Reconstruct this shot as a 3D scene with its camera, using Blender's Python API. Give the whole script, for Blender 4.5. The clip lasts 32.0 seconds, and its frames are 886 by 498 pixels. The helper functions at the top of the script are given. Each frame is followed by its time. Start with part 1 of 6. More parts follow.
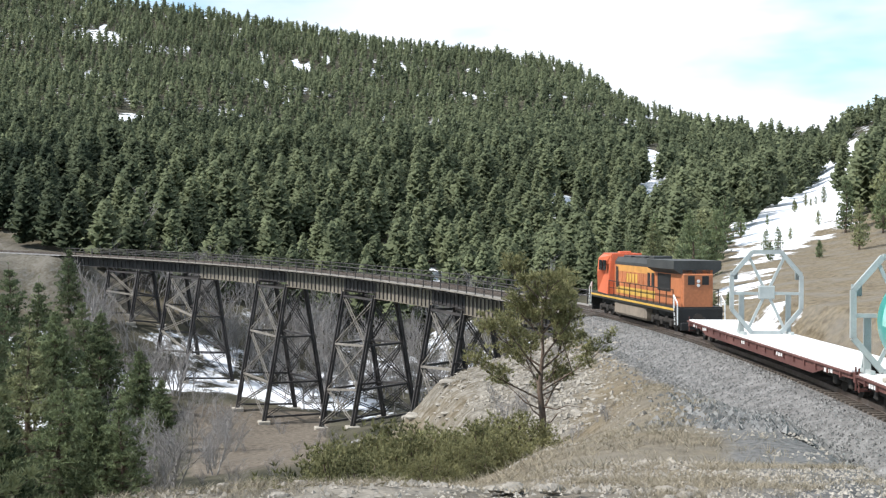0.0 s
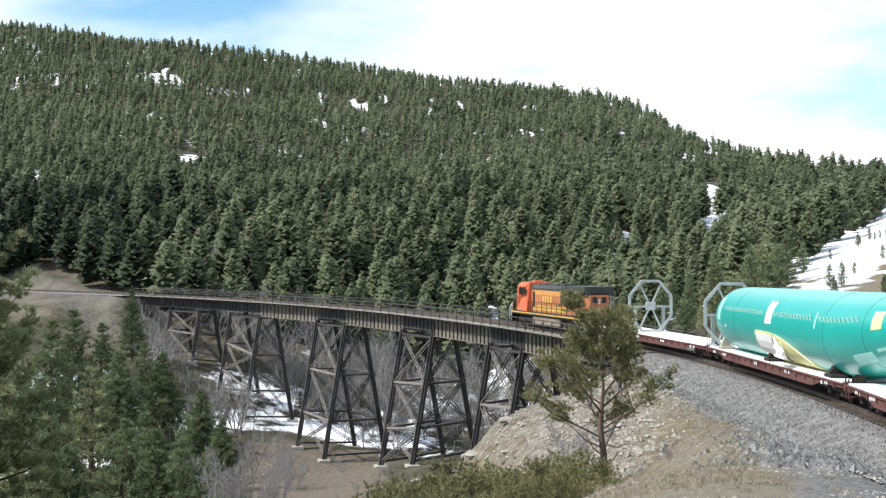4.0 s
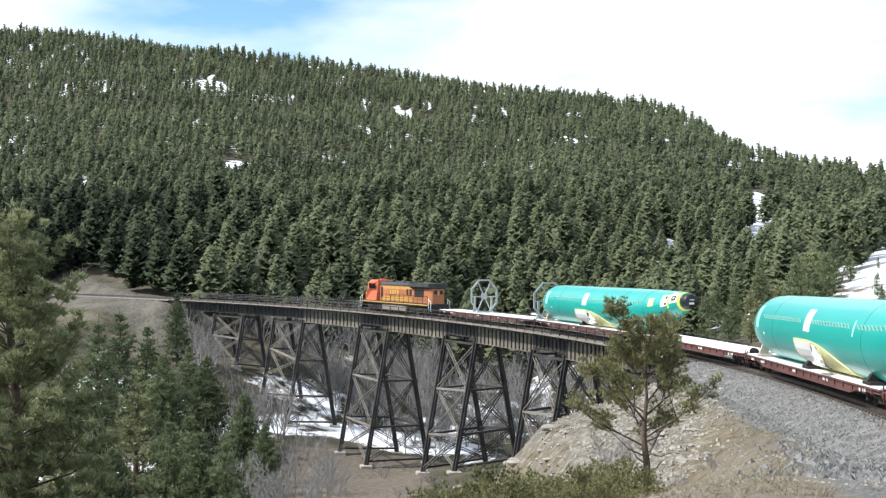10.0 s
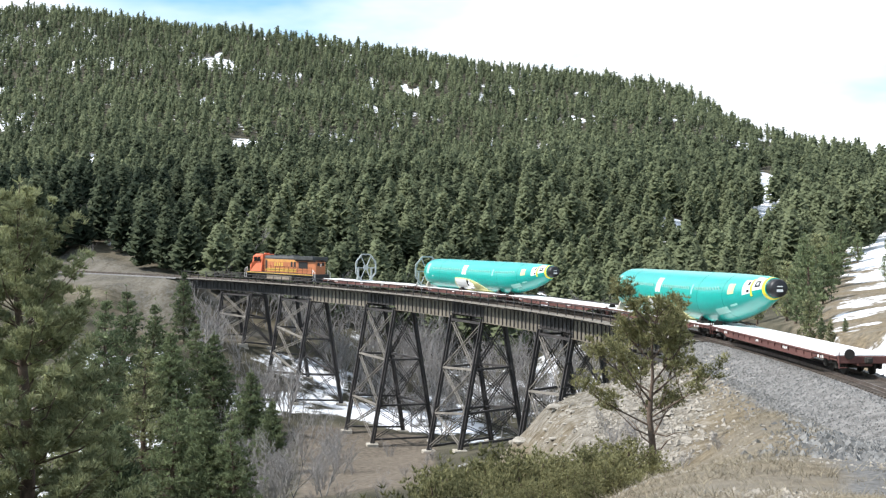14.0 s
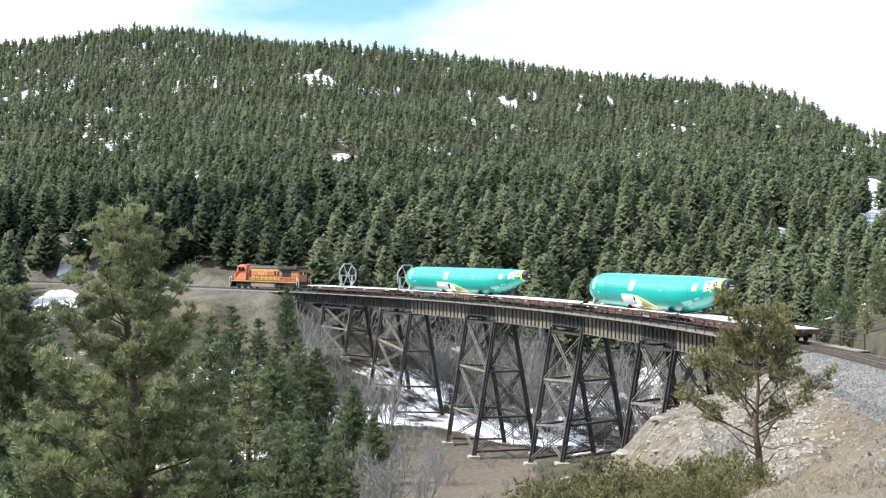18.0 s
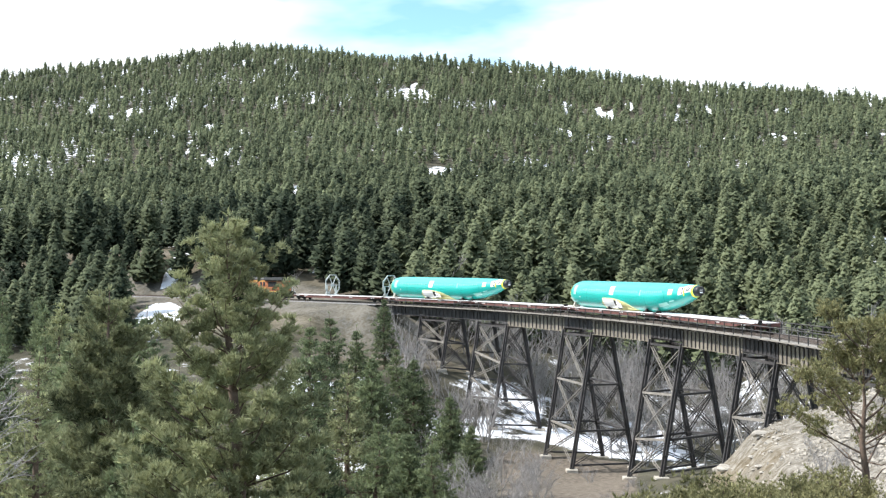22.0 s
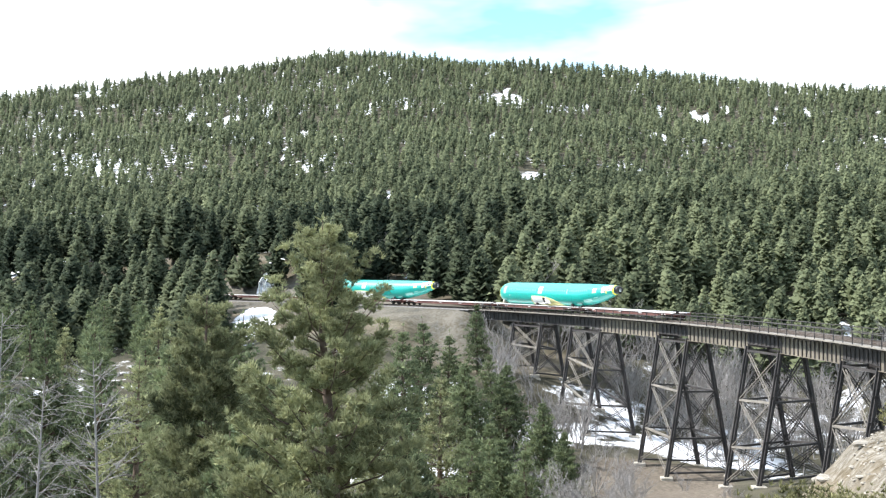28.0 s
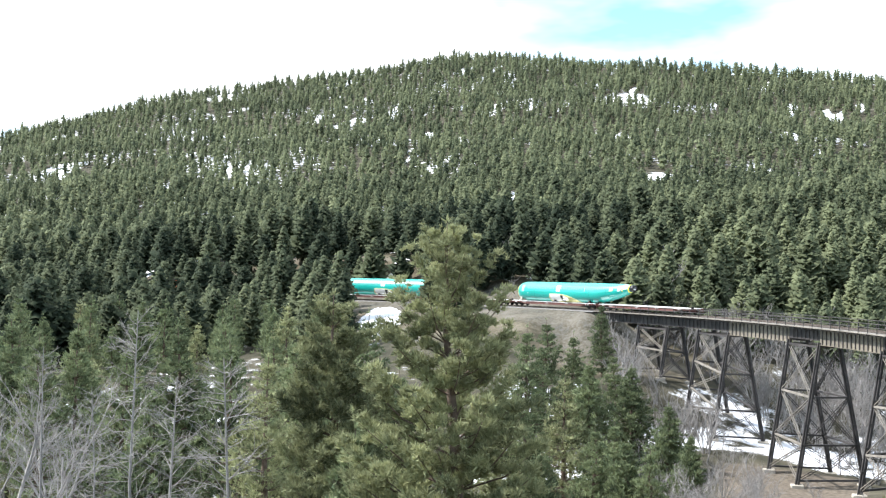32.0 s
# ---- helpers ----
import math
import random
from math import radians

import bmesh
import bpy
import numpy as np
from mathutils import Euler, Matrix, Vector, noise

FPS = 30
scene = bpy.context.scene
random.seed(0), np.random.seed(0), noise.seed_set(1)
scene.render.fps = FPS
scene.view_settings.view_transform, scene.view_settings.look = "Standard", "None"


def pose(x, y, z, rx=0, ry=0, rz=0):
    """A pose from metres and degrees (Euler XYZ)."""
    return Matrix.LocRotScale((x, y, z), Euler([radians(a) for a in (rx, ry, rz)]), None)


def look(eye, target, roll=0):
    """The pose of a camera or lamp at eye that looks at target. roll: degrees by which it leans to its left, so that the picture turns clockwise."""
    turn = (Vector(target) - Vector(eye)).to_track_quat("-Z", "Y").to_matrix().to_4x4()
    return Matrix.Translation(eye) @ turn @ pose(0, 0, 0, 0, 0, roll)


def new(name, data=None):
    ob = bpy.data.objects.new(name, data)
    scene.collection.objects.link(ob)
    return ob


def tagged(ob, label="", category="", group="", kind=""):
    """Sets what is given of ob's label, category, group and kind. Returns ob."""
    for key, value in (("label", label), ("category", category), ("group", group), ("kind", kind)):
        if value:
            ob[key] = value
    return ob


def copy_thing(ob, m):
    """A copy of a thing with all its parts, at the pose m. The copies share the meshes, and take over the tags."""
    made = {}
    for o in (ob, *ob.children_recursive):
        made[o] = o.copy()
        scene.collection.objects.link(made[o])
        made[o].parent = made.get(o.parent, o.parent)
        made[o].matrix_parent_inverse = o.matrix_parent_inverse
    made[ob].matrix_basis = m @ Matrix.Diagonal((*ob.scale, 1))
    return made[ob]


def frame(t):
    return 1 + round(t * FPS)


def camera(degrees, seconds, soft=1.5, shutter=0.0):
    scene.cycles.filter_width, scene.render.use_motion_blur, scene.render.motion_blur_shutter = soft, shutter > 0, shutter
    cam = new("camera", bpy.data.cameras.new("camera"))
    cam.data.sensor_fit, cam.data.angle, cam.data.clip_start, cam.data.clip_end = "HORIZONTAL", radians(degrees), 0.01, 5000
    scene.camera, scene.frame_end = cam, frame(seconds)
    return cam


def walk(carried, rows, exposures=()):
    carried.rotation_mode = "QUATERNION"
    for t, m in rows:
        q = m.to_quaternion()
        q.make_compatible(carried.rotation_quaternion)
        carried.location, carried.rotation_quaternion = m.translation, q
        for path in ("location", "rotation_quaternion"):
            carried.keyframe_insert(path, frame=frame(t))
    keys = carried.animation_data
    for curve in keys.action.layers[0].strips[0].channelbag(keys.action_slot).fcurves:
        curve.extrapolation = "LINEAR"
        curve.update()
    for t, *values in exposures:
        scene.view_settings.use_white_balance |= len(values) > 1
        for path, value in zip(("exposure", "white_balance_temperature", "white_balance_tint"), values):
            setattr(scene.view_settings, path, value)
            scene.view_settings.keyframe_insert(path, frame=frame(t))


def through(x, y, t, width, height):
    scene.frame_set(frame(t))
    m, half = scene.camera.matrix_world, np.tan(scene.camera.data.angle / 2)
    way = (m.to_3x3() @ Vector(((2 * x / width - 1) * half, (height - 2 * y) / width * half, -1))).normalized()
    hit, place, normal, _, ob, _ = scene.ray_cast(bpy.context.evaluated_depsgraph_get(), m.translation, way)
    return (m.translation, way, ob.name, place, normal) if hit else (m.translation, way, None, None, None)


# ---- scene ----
cam = camera(40.0, 32.0, soft=1.25)
EYE = 5.80
# seconds, yaw, pitch, roll of the hand-held camera, which stands in one place
ROWS = [
    (0.0, -14.20, -0.55, -0.28),
    (0.5, -13.76, -0.32, -0.20),
    (1.0, -13.07, 0.09, -0.10),
    (1.5, -12.90, 0.30, 0.19),
    (2.0, -12.81, 0.66, -0.25),
    (2.5, -12.35, 0.89, -0.03),
    (3.0, -11.58, 0.89, 0.17),
    (3.5, -11.51, 1.11, 0.13),
    (5.5, -10.92, 1.31, 0.30),
    (6.0, -10.64, 1.41, 0.18),
    (6.5, -10.41, 1.07, -0.13),
    (7.0, -10.24, 1.03, -0.03),
    (7.5, -10.27, 0.98, -0.07),
    (8.0, -10.59, 0.92, -0.21),
    (8.5, -10.66, 1.34, -0.30),
    (9.0, -10.56, 1.56, -0.39),
    (9.5, -10.29, 1.84, -0.40),
    (10.0, -9.44, 1.52, -0.16),
    (10.5, -10.01, 1.45, 0.14),
    (11.0, -10.29, 1.28, -0.05),
    (11.5, -11.21, 1.14, -0.25),
    (12.0, -10.01, 1.05, -0.22),
    (12.5, -10.62, 0.96, 0.26),
    (13.0, -10.45, 0.86, 0.57),
    (13.5, -9.88, 0.37, 0.69),
    (14.0, -9.12, 0.54, -0.43),
    (14.5, -8.47, 0.65, 0.16),
    (16.5, -6.00, 0.74, 0.17),
    (17.0, -5.49, 0.91, 0.26),
    (17.5, -4.94, 0.88, 0.27),
    (18.0, -4.44, 1.09, 0.15),
    (18.5, -3.86, 1.04, 0.19),
    (19.0, -3.15, 1.11, -0.06),
    (19.5, -2.62, 1.28, -0.27),
    (20.0, -2.22, 1.31, -0.28),
    (20.5, -1.53, 1.47, 0.06),
    (21.0, -1.12, 1.50, 0.43),
    (21.5, -0.55, 1.52, 0.32),
    (22.0, 0.10, 1.70, 0.33),
    (22.5, 0.35, 1.64, 0.46),
    (23.0, 0.62, 1.59, 0.32),
    (23.5, 1.12, 1.57, 0.19),
    (24.0, 1.44, 1.54, 0.18),
    (24.5, 1.46, 1.67, -0.14),
    (25.0, 2.33, 1.53, 0.09),
    (25.5, 2.53, 1.41, 0.06),
    (26.0, 2.91, 1.56, -0.54),
    (26.5, 3.47, 1.56, -0.38),
    (28.5, 4.74, 2.03, 0.10),
    (29.0, 5.27, 1.89, -0.04),
    (29.5, 6.28, 1.94, -0.06),
    (30.0, 7.01, 2.14, -0.26),
    (30.5, 7.72, 2.09, -0.31),
    (31.0, 8.51, 1.98, -0.20),
    (31.5, 9.41, 1.97, -0.19),
    (32.0, 10.29, 2.01, -0.21),
]
walk(cam, [(t, pose(0, 0, EYE, 90 + p, r, y)) for t, y, p, r in ROWS],
     exposures=((0.0, 0.15), (9.0, 0.20), (14.0, 0.30), (20.0, 0.56), (26.0, 0.78), (32.0, 0.90)))

# ---- light ----
SUN_DIR = Vector((-0.75, -0.04, 0.80)).normalized()          # towards the sun
world = bpy.data.worlds.new("sky")
scene.world = world
world.use_nodes = True
wn, wl = world.node_tree.nodes, world.node_tree.links
wn.clear()
sky = wn.new("ShaderNodeTexSky")
sky.sky_type, sky.sun_disc = "NISHITA", False
sky.sun_elevation = math.asin(SUN_DIR.z)
sky.sun_rotation = math.atan2(SUN_DIR.x, SUN_DIR.y)
sky.altitude, sky.air_density, sky.dust_density = 1600, 1.0, 1.0
tex = wn.new("ShaderNodeTexCoord")
stretch = wn.new("ShaderNodeMapping")
stretch.inputs["Scale"].default_value = (1.0, 1.0, 3.2)
cloud = wn.new("ShaderNodeTexNoise")
cloud.inputs["Scale"].default_value, cloud.inputs["Detail"].default_value = 2.6, 5.0
cloud.inputs["Roughness"].default_value = 0.52
ramp = wn.new("ShaderNodeValToRGB")
ramp.color_ramp.elements[0].position, ramp.color_ramp.elements[1].position = 0.33, 0.47
ramp.color_ramp.elements[0].color = (0.12, 0.12, 0.12, 1)
boost = wn.new("ShaderNodeMix")
boost.data_type, boost.blend_type = "RGBA", "MULTIPLY"
boost.inputs["Factor"].default_value = 1.0
boost.inputs["B"].default_value = (1.7, 2.1, 2.0, 1)
mix = wn.new("ShaderNodeMix")
mix.data_type = "RGBA"
mix.inputs["B"].default_value = (11.8, 12.5, 13.3, 1)
back = wn.new("ShaderNodeBackground")
back.inputs["Strength"].default_value = 0.09
out = wn.new("ShaderNodeOutputWorld")
wl.new(tex.outputs["Generated"], stretch.inputs["Vector"])
wl.new(stretch.outputs["Vector"], cloud.inputs["Vector"])
# the cloud is thick over the mountain and breaks up towards the south
north = wn.new("ShaderNodeSeparateXYZ")
thick = wn.new("ShaderNodeMapRange")
thick.inputs["From Min"].default_value, thick.inputs["From Max"].default_value = -0.3, 0.6
thick.inputs["To Min"].default_value, thick.inputs["To Max"].default_value = -0.15, 0.02
heap = wn.new("ShaderNodeMath")
heap.operation = "ADD"
wl.new(tex.outputs["Generated"], north.inputs["Vector"])
wl.new(north.outputs["Y"], thick.inputs["Value"])
wl.new(cloud.outputs["Fac"], heap.inputs[0])
wl.new(thick.outputs["Result"], heap.inputs[1])
wl.new(heap.outputs[0], ramp.inputs["Fac"])
# a broken blue opening in the cloud over the mountain
gap = wn.new("ShaderNodeVectorMath")
gap.operation = "DOT_PRODUCT"
gap.inputs[1].default_value = Vector((-math.sin(radians(-1)) * math.cos(radians(16.5)), math.cos(radians(-1)) * math.cos(radians(16.5)), math.sin(radians(16.5))))
near_gap = wn.new("ShaderNodeMapRange")
near_gap.inputs["From Min"].default_value, near_gap.inputs["From Max"].default_value = math.cos(radians(12)), math.cos(radians(3.5))
shreds = wn.new("ShaderNodeTexNoise")
shreds.inputs["Scale"].default_value, shreds.inputs["Detail"].default_value = 7.0, 4.0
torn = wn.new("ShaderNodeMath")
torn.operation = "MULTIPLY_ADD"
torn.inputs[1].default_value, torn.inputs[2].default_value = 2.6, -0.45
rift = wn.new("ShaderNodeMath")
rift.operation, rift.use_clamp = "MULTIPLY", True
cover = wn.new("ShaderNodeMath")
cover.operation, cover.use_clamp = "SUBTRACT", True
wl.new(tex.outputs["Generated"], gap.inputs[0])
wl.new(gap.outputs["Value"], near_gap.inputs["Value"])
wl.new(stretch.outputs["Vector"], shreds.inputs["Vector"])
wl.new(shreds.outputs["Fac"], torn.inputs[0])
wl.new(near_gap.outputs["Result"], rift.inputs[0])
wl.new(torn.outputs[0], rift.inputs[1])
wl.new(ramp.outputs["Color"], cover.inputs[0])
wl.new(rift.outputs[0], cover.inputs[1])
wl.new(cover.outputs[0], mix.inputs["Factor"])
wl.new(sky.outputs["Color"], boost.inputs["A"])
wl.new(boost.outputs["Result"], mix.inputs["A"])
wl.new(mix.outputs["Result"], back.inputs["Color"])
wl.new(back.outputs["Background"], out.inputs["Surface"])
sun = new("sun", bpy.data.lights.new("sun", "SUN"))
sun.data.energy, sun.data.angle, sun.data.color = 5.0, radians(0.53), (1.0, 0.98, 0.96)
sun.matrix_world = look(SUN_DIR * 500, (0, 0, 0))


# ---- materials ----
def material(name, colour, rough=0.7, metal=0.0, vary=0.25, size=1.0, colour2=None, bump=0.0, fine=0.0, per_object=0.0, island=0.0, coat=0.0):
    """Two scales of noise between colour and colour2, with grain in the bump; size is the width of the larger patches in metres."""
    m = bpy.data.materials.new(name)
    m.use_nodes = True
    n, l = m.node_tree.nodes, m.node_tree.links
    b = n["Principled BSDF"]
    b.inputs["Roughness"].default_value, b.inputs["Metallic"].default_value = rough, metal
    b.inputs["Coat Weight"].default_value = coat
    co = n.new("ShaderNodeTexCoord")
    big, small = n.new("ShaderNodeTexNoise"), n.new("ShaderNodeTexNoise")
    big.inputs["Scale"].default_value, big.inputs["Detail"].default_value = 1.0 / size, 4.0
    small.inputs["Scale"].default_value, small.inputs["Detail"].default_value = 14.0 / size, 3.0
    l.new(co.outputs["Object"], big.inputs["Vector"])
    l.new(co.outputs["Object"], small.inputs["Vector"])
    add = n.new("ShaderNodeMath")
    add.operation = "MULTIPLY_ADD"
    l.new(small.outputs["Fac"], add.inputs[0])
    add.inputs[1].default_value = 0.6
    l.new(big.outputs["Fac"], add.inputs[2])
    r = n.new("ShaderNodeMapRange")
    r.inputs["From Min"].default_value, r.inputs["From Max"].default_value = 0.5, 1.1
    l.new(add.outputs[0], r.inputs["Value"])
    c2 = colour2 or tuple(min(1.0, c * (1 + vary)) for c in colour)
    c1 = colour if colour2 else tuple(c * (1 - vary) for c in colour)
    mx = n.new("ShaderNodeMix")
    mx.data_type = "RGBA"
    mx.inputs["A"].default_value, mx.inputs["B"].default_value = (*c1, 1), (*c2, 1)
    l.new(r.outputs["Result"], mx.inputs["Factor"])
    col = mx.outputs["Result"]
    if per_object or island:
        src = n.new("ShaderNodeObjectInfo").outputs["Random"] if per_object else n.new("ShaderNodeNewGeometry").outputs["Random Per Island"]
        amount = per_object or island
        v = n.new("ShaderNodeMapRange")
        v.inputs["To Min"].default_value, v.inputs["To Max"].default_value = 1 - amount, 1 + amount
        l.new(src, v.inputs["Value"])
        hsv = n.new("ShaderNodeHueSaturation")
        l.new(v.outputs["Result"], hsv.inputs["Value"])
        l.new(col, hsv.inputs["Color"])
        col = hsv.outputs["Color"]
    l.new(col, b.inputs["Base Color"])
    if bump:
        bp = n.new("ShaderNodeBump")
        bp.inputs["Strength"].default_value, bp.inputs["Distance"].default_value = bump, fine or 0.02
        l.new(add.outputs[0], bp.inputs["Height"])
        l.new(bp.outputs["Normal"], b.inputs["Normal"])
    return m


def leaf_material(name, dark, light, tint=0.3, through=0.45, clump=0.4):
    """Needles: colour by each tree's tint, with any painted shade in it, and by clump, a little light passing through.
    """
    m = bpy.data.materials.new(name)
    m.use_nodes = True
    n, l = m.node_tree.nodes, m.node_tree.links
    b = n["Principled BSDF"]
    b.inputs["Roughness"].default_value = 0.8
    b.inputs["Specular IOR Level"].default_value = 0.1
    at = n.new("ShaderNodeAttribute")
    at.attribute_name = "tint"
    isl = n.new("ShaderNodeNewGeometry")
    info = n.new("ShaderNodeObjectInfo")
    s = n.new("ShaderNodeMath")
    s.operation = "MULTIPLY_ADD"
    l.new(isl.outputs["Random Per Island"], s.inputs[0])
    s.inputs[1].default_value = clump
    l.new(at.outputs["Fac"], s.inputs[2])
    s2 = n.new("ShaderNodeMath")
    s2.operation = "MULTIPLY_ADD"
    l.new(info.outputs["Random"], s2.inputs[0])
    s2.inputs[1].default_value = tint
    l.new(s.outputs[0], s2.inputs[2])
    mx = n.new("ShaderNodeMix")
    mx.data_type = "RGBA"
    mx.inputs["A"].default_value, mx.inputs["B"].default_value = (*dark, 1), (*light, 1)
    l.new(s2.outputs[0], mx.inputs["Factor"])
    l.new(mx.outputs["Result"], b.inputs["Base Color"])
    tr = n.new("ShaderNodeBsdfTranslucent")
    l.new(mx.outputs["Result"], tr.inputs["Color"])
    sh = n.new("ShaderNodeMixShader")
    sh.inputs["Fac"].default_value = through
    l.new(b.outputs["BSDF"], sh.inputs[1])
    l.new(tr.outputs["BSDF"], sh.inputs[2])
    l.new(sh.outputs["Shader"], n["Material Output"].inputs["Surface"])
    return m


def ground_material():
    """Forest floor, dry grass, gravel, pale rock and snow, mixed by the ground's own masks and noise."""
    m = bpy.data.materials.new("ground_cover")
    m.use_nodes = True
    n, l = m.node_tree.nodes, m.node_tree.links
    b = n["Principled BSDF"]
    b.inputs["Roughness"].default_value = 0.9
    b.inputs["Specular IOR Level"].default_value = 0.2
    pos = n.new("ShaderNodeNewGeometry").outputs["Position"]

    def noise_tex(scale, detail=4.0, rough=0.55):
        t = n.new("ShaderNodeTexNoise")
        t.inputs["Scale"].default_value, t.inputs["Detail"].default_value, t.inputs["Roughness"].default_value = scale, detail, rough
        l.new(pos, t.inputs["Vector"])
        return t.outputs["Fac"]

    def mixed(fac, a, c):
        x = n.new("ShaderNodeMix")
        x.data_type = "RGBA"
        l.new(fac, x.inputs["Factor"])
        for key, v in (("A", a), ("B", c)):
            if isinstance(v, tuple):
                x.inputs[key].default_value = (*v, 1)
            else:
                l.new(v, x.inputs[key])
        return x.outputs["Result"]

    def step(value, lo, hi):
        r = n.new("ShaderNodeMapRange")
        r.inputs["From Min"].default_value, r.inputs["From Max"].default_value = lo, hi
        l.new(value, r.inputs["Value"])
        return r.outputs["Result"]

    def mask(name):
        a = n.new("ShaderNodeAttribute")
        a.attribute_name = name
        return a.outputs["Fac"]

    def plus(a, c, k):
        s = n.new("ShaderNodeMath")
        s.operation = "MULTIPLY_ADD"
        l.new(c, s.inputs[0])
        s.inputs[1].default_value = k
        l.new(a, s.inputs[2])
        return s.outputs[0]

    n_big, n_mid, n_small, n_fine = noise_tex(0.035), noise_tex(0.22), noise_tex(1.6), noise_tex(9.0)
    floor_c = mixed(step(n_mid, 0.35, 0.65), (0.038, 0.037, 0.024), (0.095, 0.086, 0.060))
    grass_c = mixed(step(n_small, 0.3, 0.7), (0.085, 0.066, 0.042), (0.225, 0.185, 0.125))
    grass_c = mixed(step(n_mid, 0.45, 0.75), grass_c, (0.175, 0.16, 0.135))
    col = mixed(step(plus(mask("grass"), n_mid, 0.6), 0.6, 0.9), floor_c, grass_c)
    gravel_c = mixed(step(n_fine, 0.3, 0.7), (0.075, 0.073, 0.070), (0.205, 0.20, 0.192))
    col = mixed(step(plus(mask("gravel"), n_small, 0.5), 0.65, 0.95), col, gravel_c)
    rock_c = mixed(step(n_small, 0.35, 0.65), (0.09, 0.080, 0.064), (0.25, 0.228, 0.192))
    col = mixed(step(plus(mask("rock"), n_small, 0.7), 0.75, 0.95), col, rock_c)
    soil_c = mixed(step(n_small, 0.3, 0.7), (0.085, 0.068, 0.052), (0.19, 0.162, 0.128))
    col = mixed(step(plus(mask("soil"), n_mid, 0.5), 0.55, 0.85), col, soil_c)
    snow_f = step(plus(plus(mask("snow"), n_mid, 0.75), n_small, 0.25), 0.97, 1.05)
    col = mixed(snow_f, col, (0.80, 0.82, 0.86))
    l.new(col, b.inputs["Base Color"])
    bp = n.new("ShaderNodeBump")
    bp.inputs["Strength"].default_value, bp.inputs["Distance"].default_value = 0.9, 0.12
    l.new(plus(n_small, n_fine, 0.5), bp.inputs["Height"])
    l.new(bp.outputs["Normal"], b.inputs["Normal"])
    return m


GROUND = ground_material()
BALLAST = material("crushed_stone", (0.085, 0.08, 0.075), 0.95, vary=0.45, size=0.8, colour2=(0.25, 0.24, 0.23), bump=1.0, fine=0.06)
STONE = material("loose_stone", (0.165, 0.162, 0.155), 0.95, vary=0.25, size=0.4, island=0.45, bump=0.3)
DRY_GRASS = material("dry_grass_blades", (0.235, 0.20, 0.14), 0.8, vary=0.25, size=0.8, island=0.4)
PALE_ROCK = material("pale_rock", (0.20, 0.178, 0.148), 0.95, size=0.7, colour2=(0.42, 0.385, 0.33), bump=0.7, fine=0.03)
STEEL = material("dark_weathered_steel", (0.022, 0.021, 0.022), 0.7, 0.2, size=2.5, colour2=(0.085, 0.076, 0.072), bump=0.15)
STEEL_PALE = material("sunlit_brace_and_walkway_steel", (0.13, 0.12, 0.105), 0.75, 0.1, size=1.5, colour2=(0.30, 0.27, 0.23), bump=0.15)
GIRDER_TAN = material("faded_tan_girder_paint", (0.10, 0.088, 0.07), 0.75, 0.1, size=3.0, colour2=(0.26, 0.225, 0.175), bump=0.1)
TIE = material("creosoted_timber", (0.035, 0.028, 0.022), 0.9, size=0.6, colour2=(0.13, 0.105, 0.085), per_object=0.3, bump=0.4)
RAIL = material("worn_rail_steel", (0.11, 0.075, 0.055), 0.45, 0.7, size=0.5, colour2=(0.26, 0.23, 0.21))
CONCRETE = material("stained_concrete", (0.30, 0.27, 0.22), 0.9, size=1.0, colour2=(0.50, 0.46, 0.39), bump=0.3)
BARK = material("pine_bark", (0.060, 0.042, 0.032), 0.95, size=0.25, colour2=(0.19, 0.135, 0.10), bump=1.0, fine=0.03)
BARE = material("bare_grey_twig", (0.17, 0.158, 0.148), 0.9, size=0.6, colour2=(0.37, 0.35, 0.335), bump=0.2)
NEEDLE = leaf_material("pine_needles", (0.044, 0.056, 0.031), (0.415, 0.430, 0.235), through=0.26)
VALLEY = leaf_material("valley_needles", (0.029, 0.045, 0.028), (0.268, 0.312, 0.168), through=0.20)
NEEDLE_DARK = leaf_material("fir_needles", (0.036, 0.050, 0.032), (0.186, 0.210, 0.118), through=0.32, clump=0.20)
JUNIPER = leaf_material("juniper_sprays", (0.034, 0.040, 0.019), (0.315, 0.300, 0.150), through=0.22)
ORANGE = material("orange_locomotive_paint", (0.44, 0.155, 0.065), 0.5, vary=0.30, size=2.2, bump=0.02, coat=0.1)
ORANGE_RED = material("deep_orange_cab_paint", (0.66, 0.16, 0.075), 0.4, vary=0.12, size=2.0, coat=0.1)
YELLOW = material("yellow_stripe_paint", (0.56, 0.34, 0.07), 0.5, vary=0.25, size=1.0)
ROOF_GREY = material("dusty_grey_roof", (0.042, 0.044, 0.043), 0.65, vary=0.4, size=1.5)
AMBER = material("faded_amber_paint", (0.55, 0.27, 0.075), 0.5, vary=0.25, size=0.8)
LOCO_BLACK = material("sooty_black_paint", (0.018, 0.018, 0.018), 0.6, vary=0.4, size=1.5)
UNDER = material("grimy_running_gear", (0.035, 0.030, 0.026), 0.75, 0.3, vary=0.5, size=0.5, bump=0.2)
TANK = material("dusty_fuel_tank", (0.22, 0.18, 0.14), 0.7, vary=0.3, size=0.8)
GLASS = material("dark_cab_glass", (0.01, 0.012, 0.014), 0.08, vary=0.1)
OXIDE = material("oxide_red_car_paint", (0.075, 0.026, 0.023), 0.75, size=1.4, colour2=(0.155, 0.066, 0.054), bump=0.1)
DECK_WHITE = material("white_sheet_deck", (0.78, 0.78, 0.77), 0.55, vary=0.06, size=3.0)
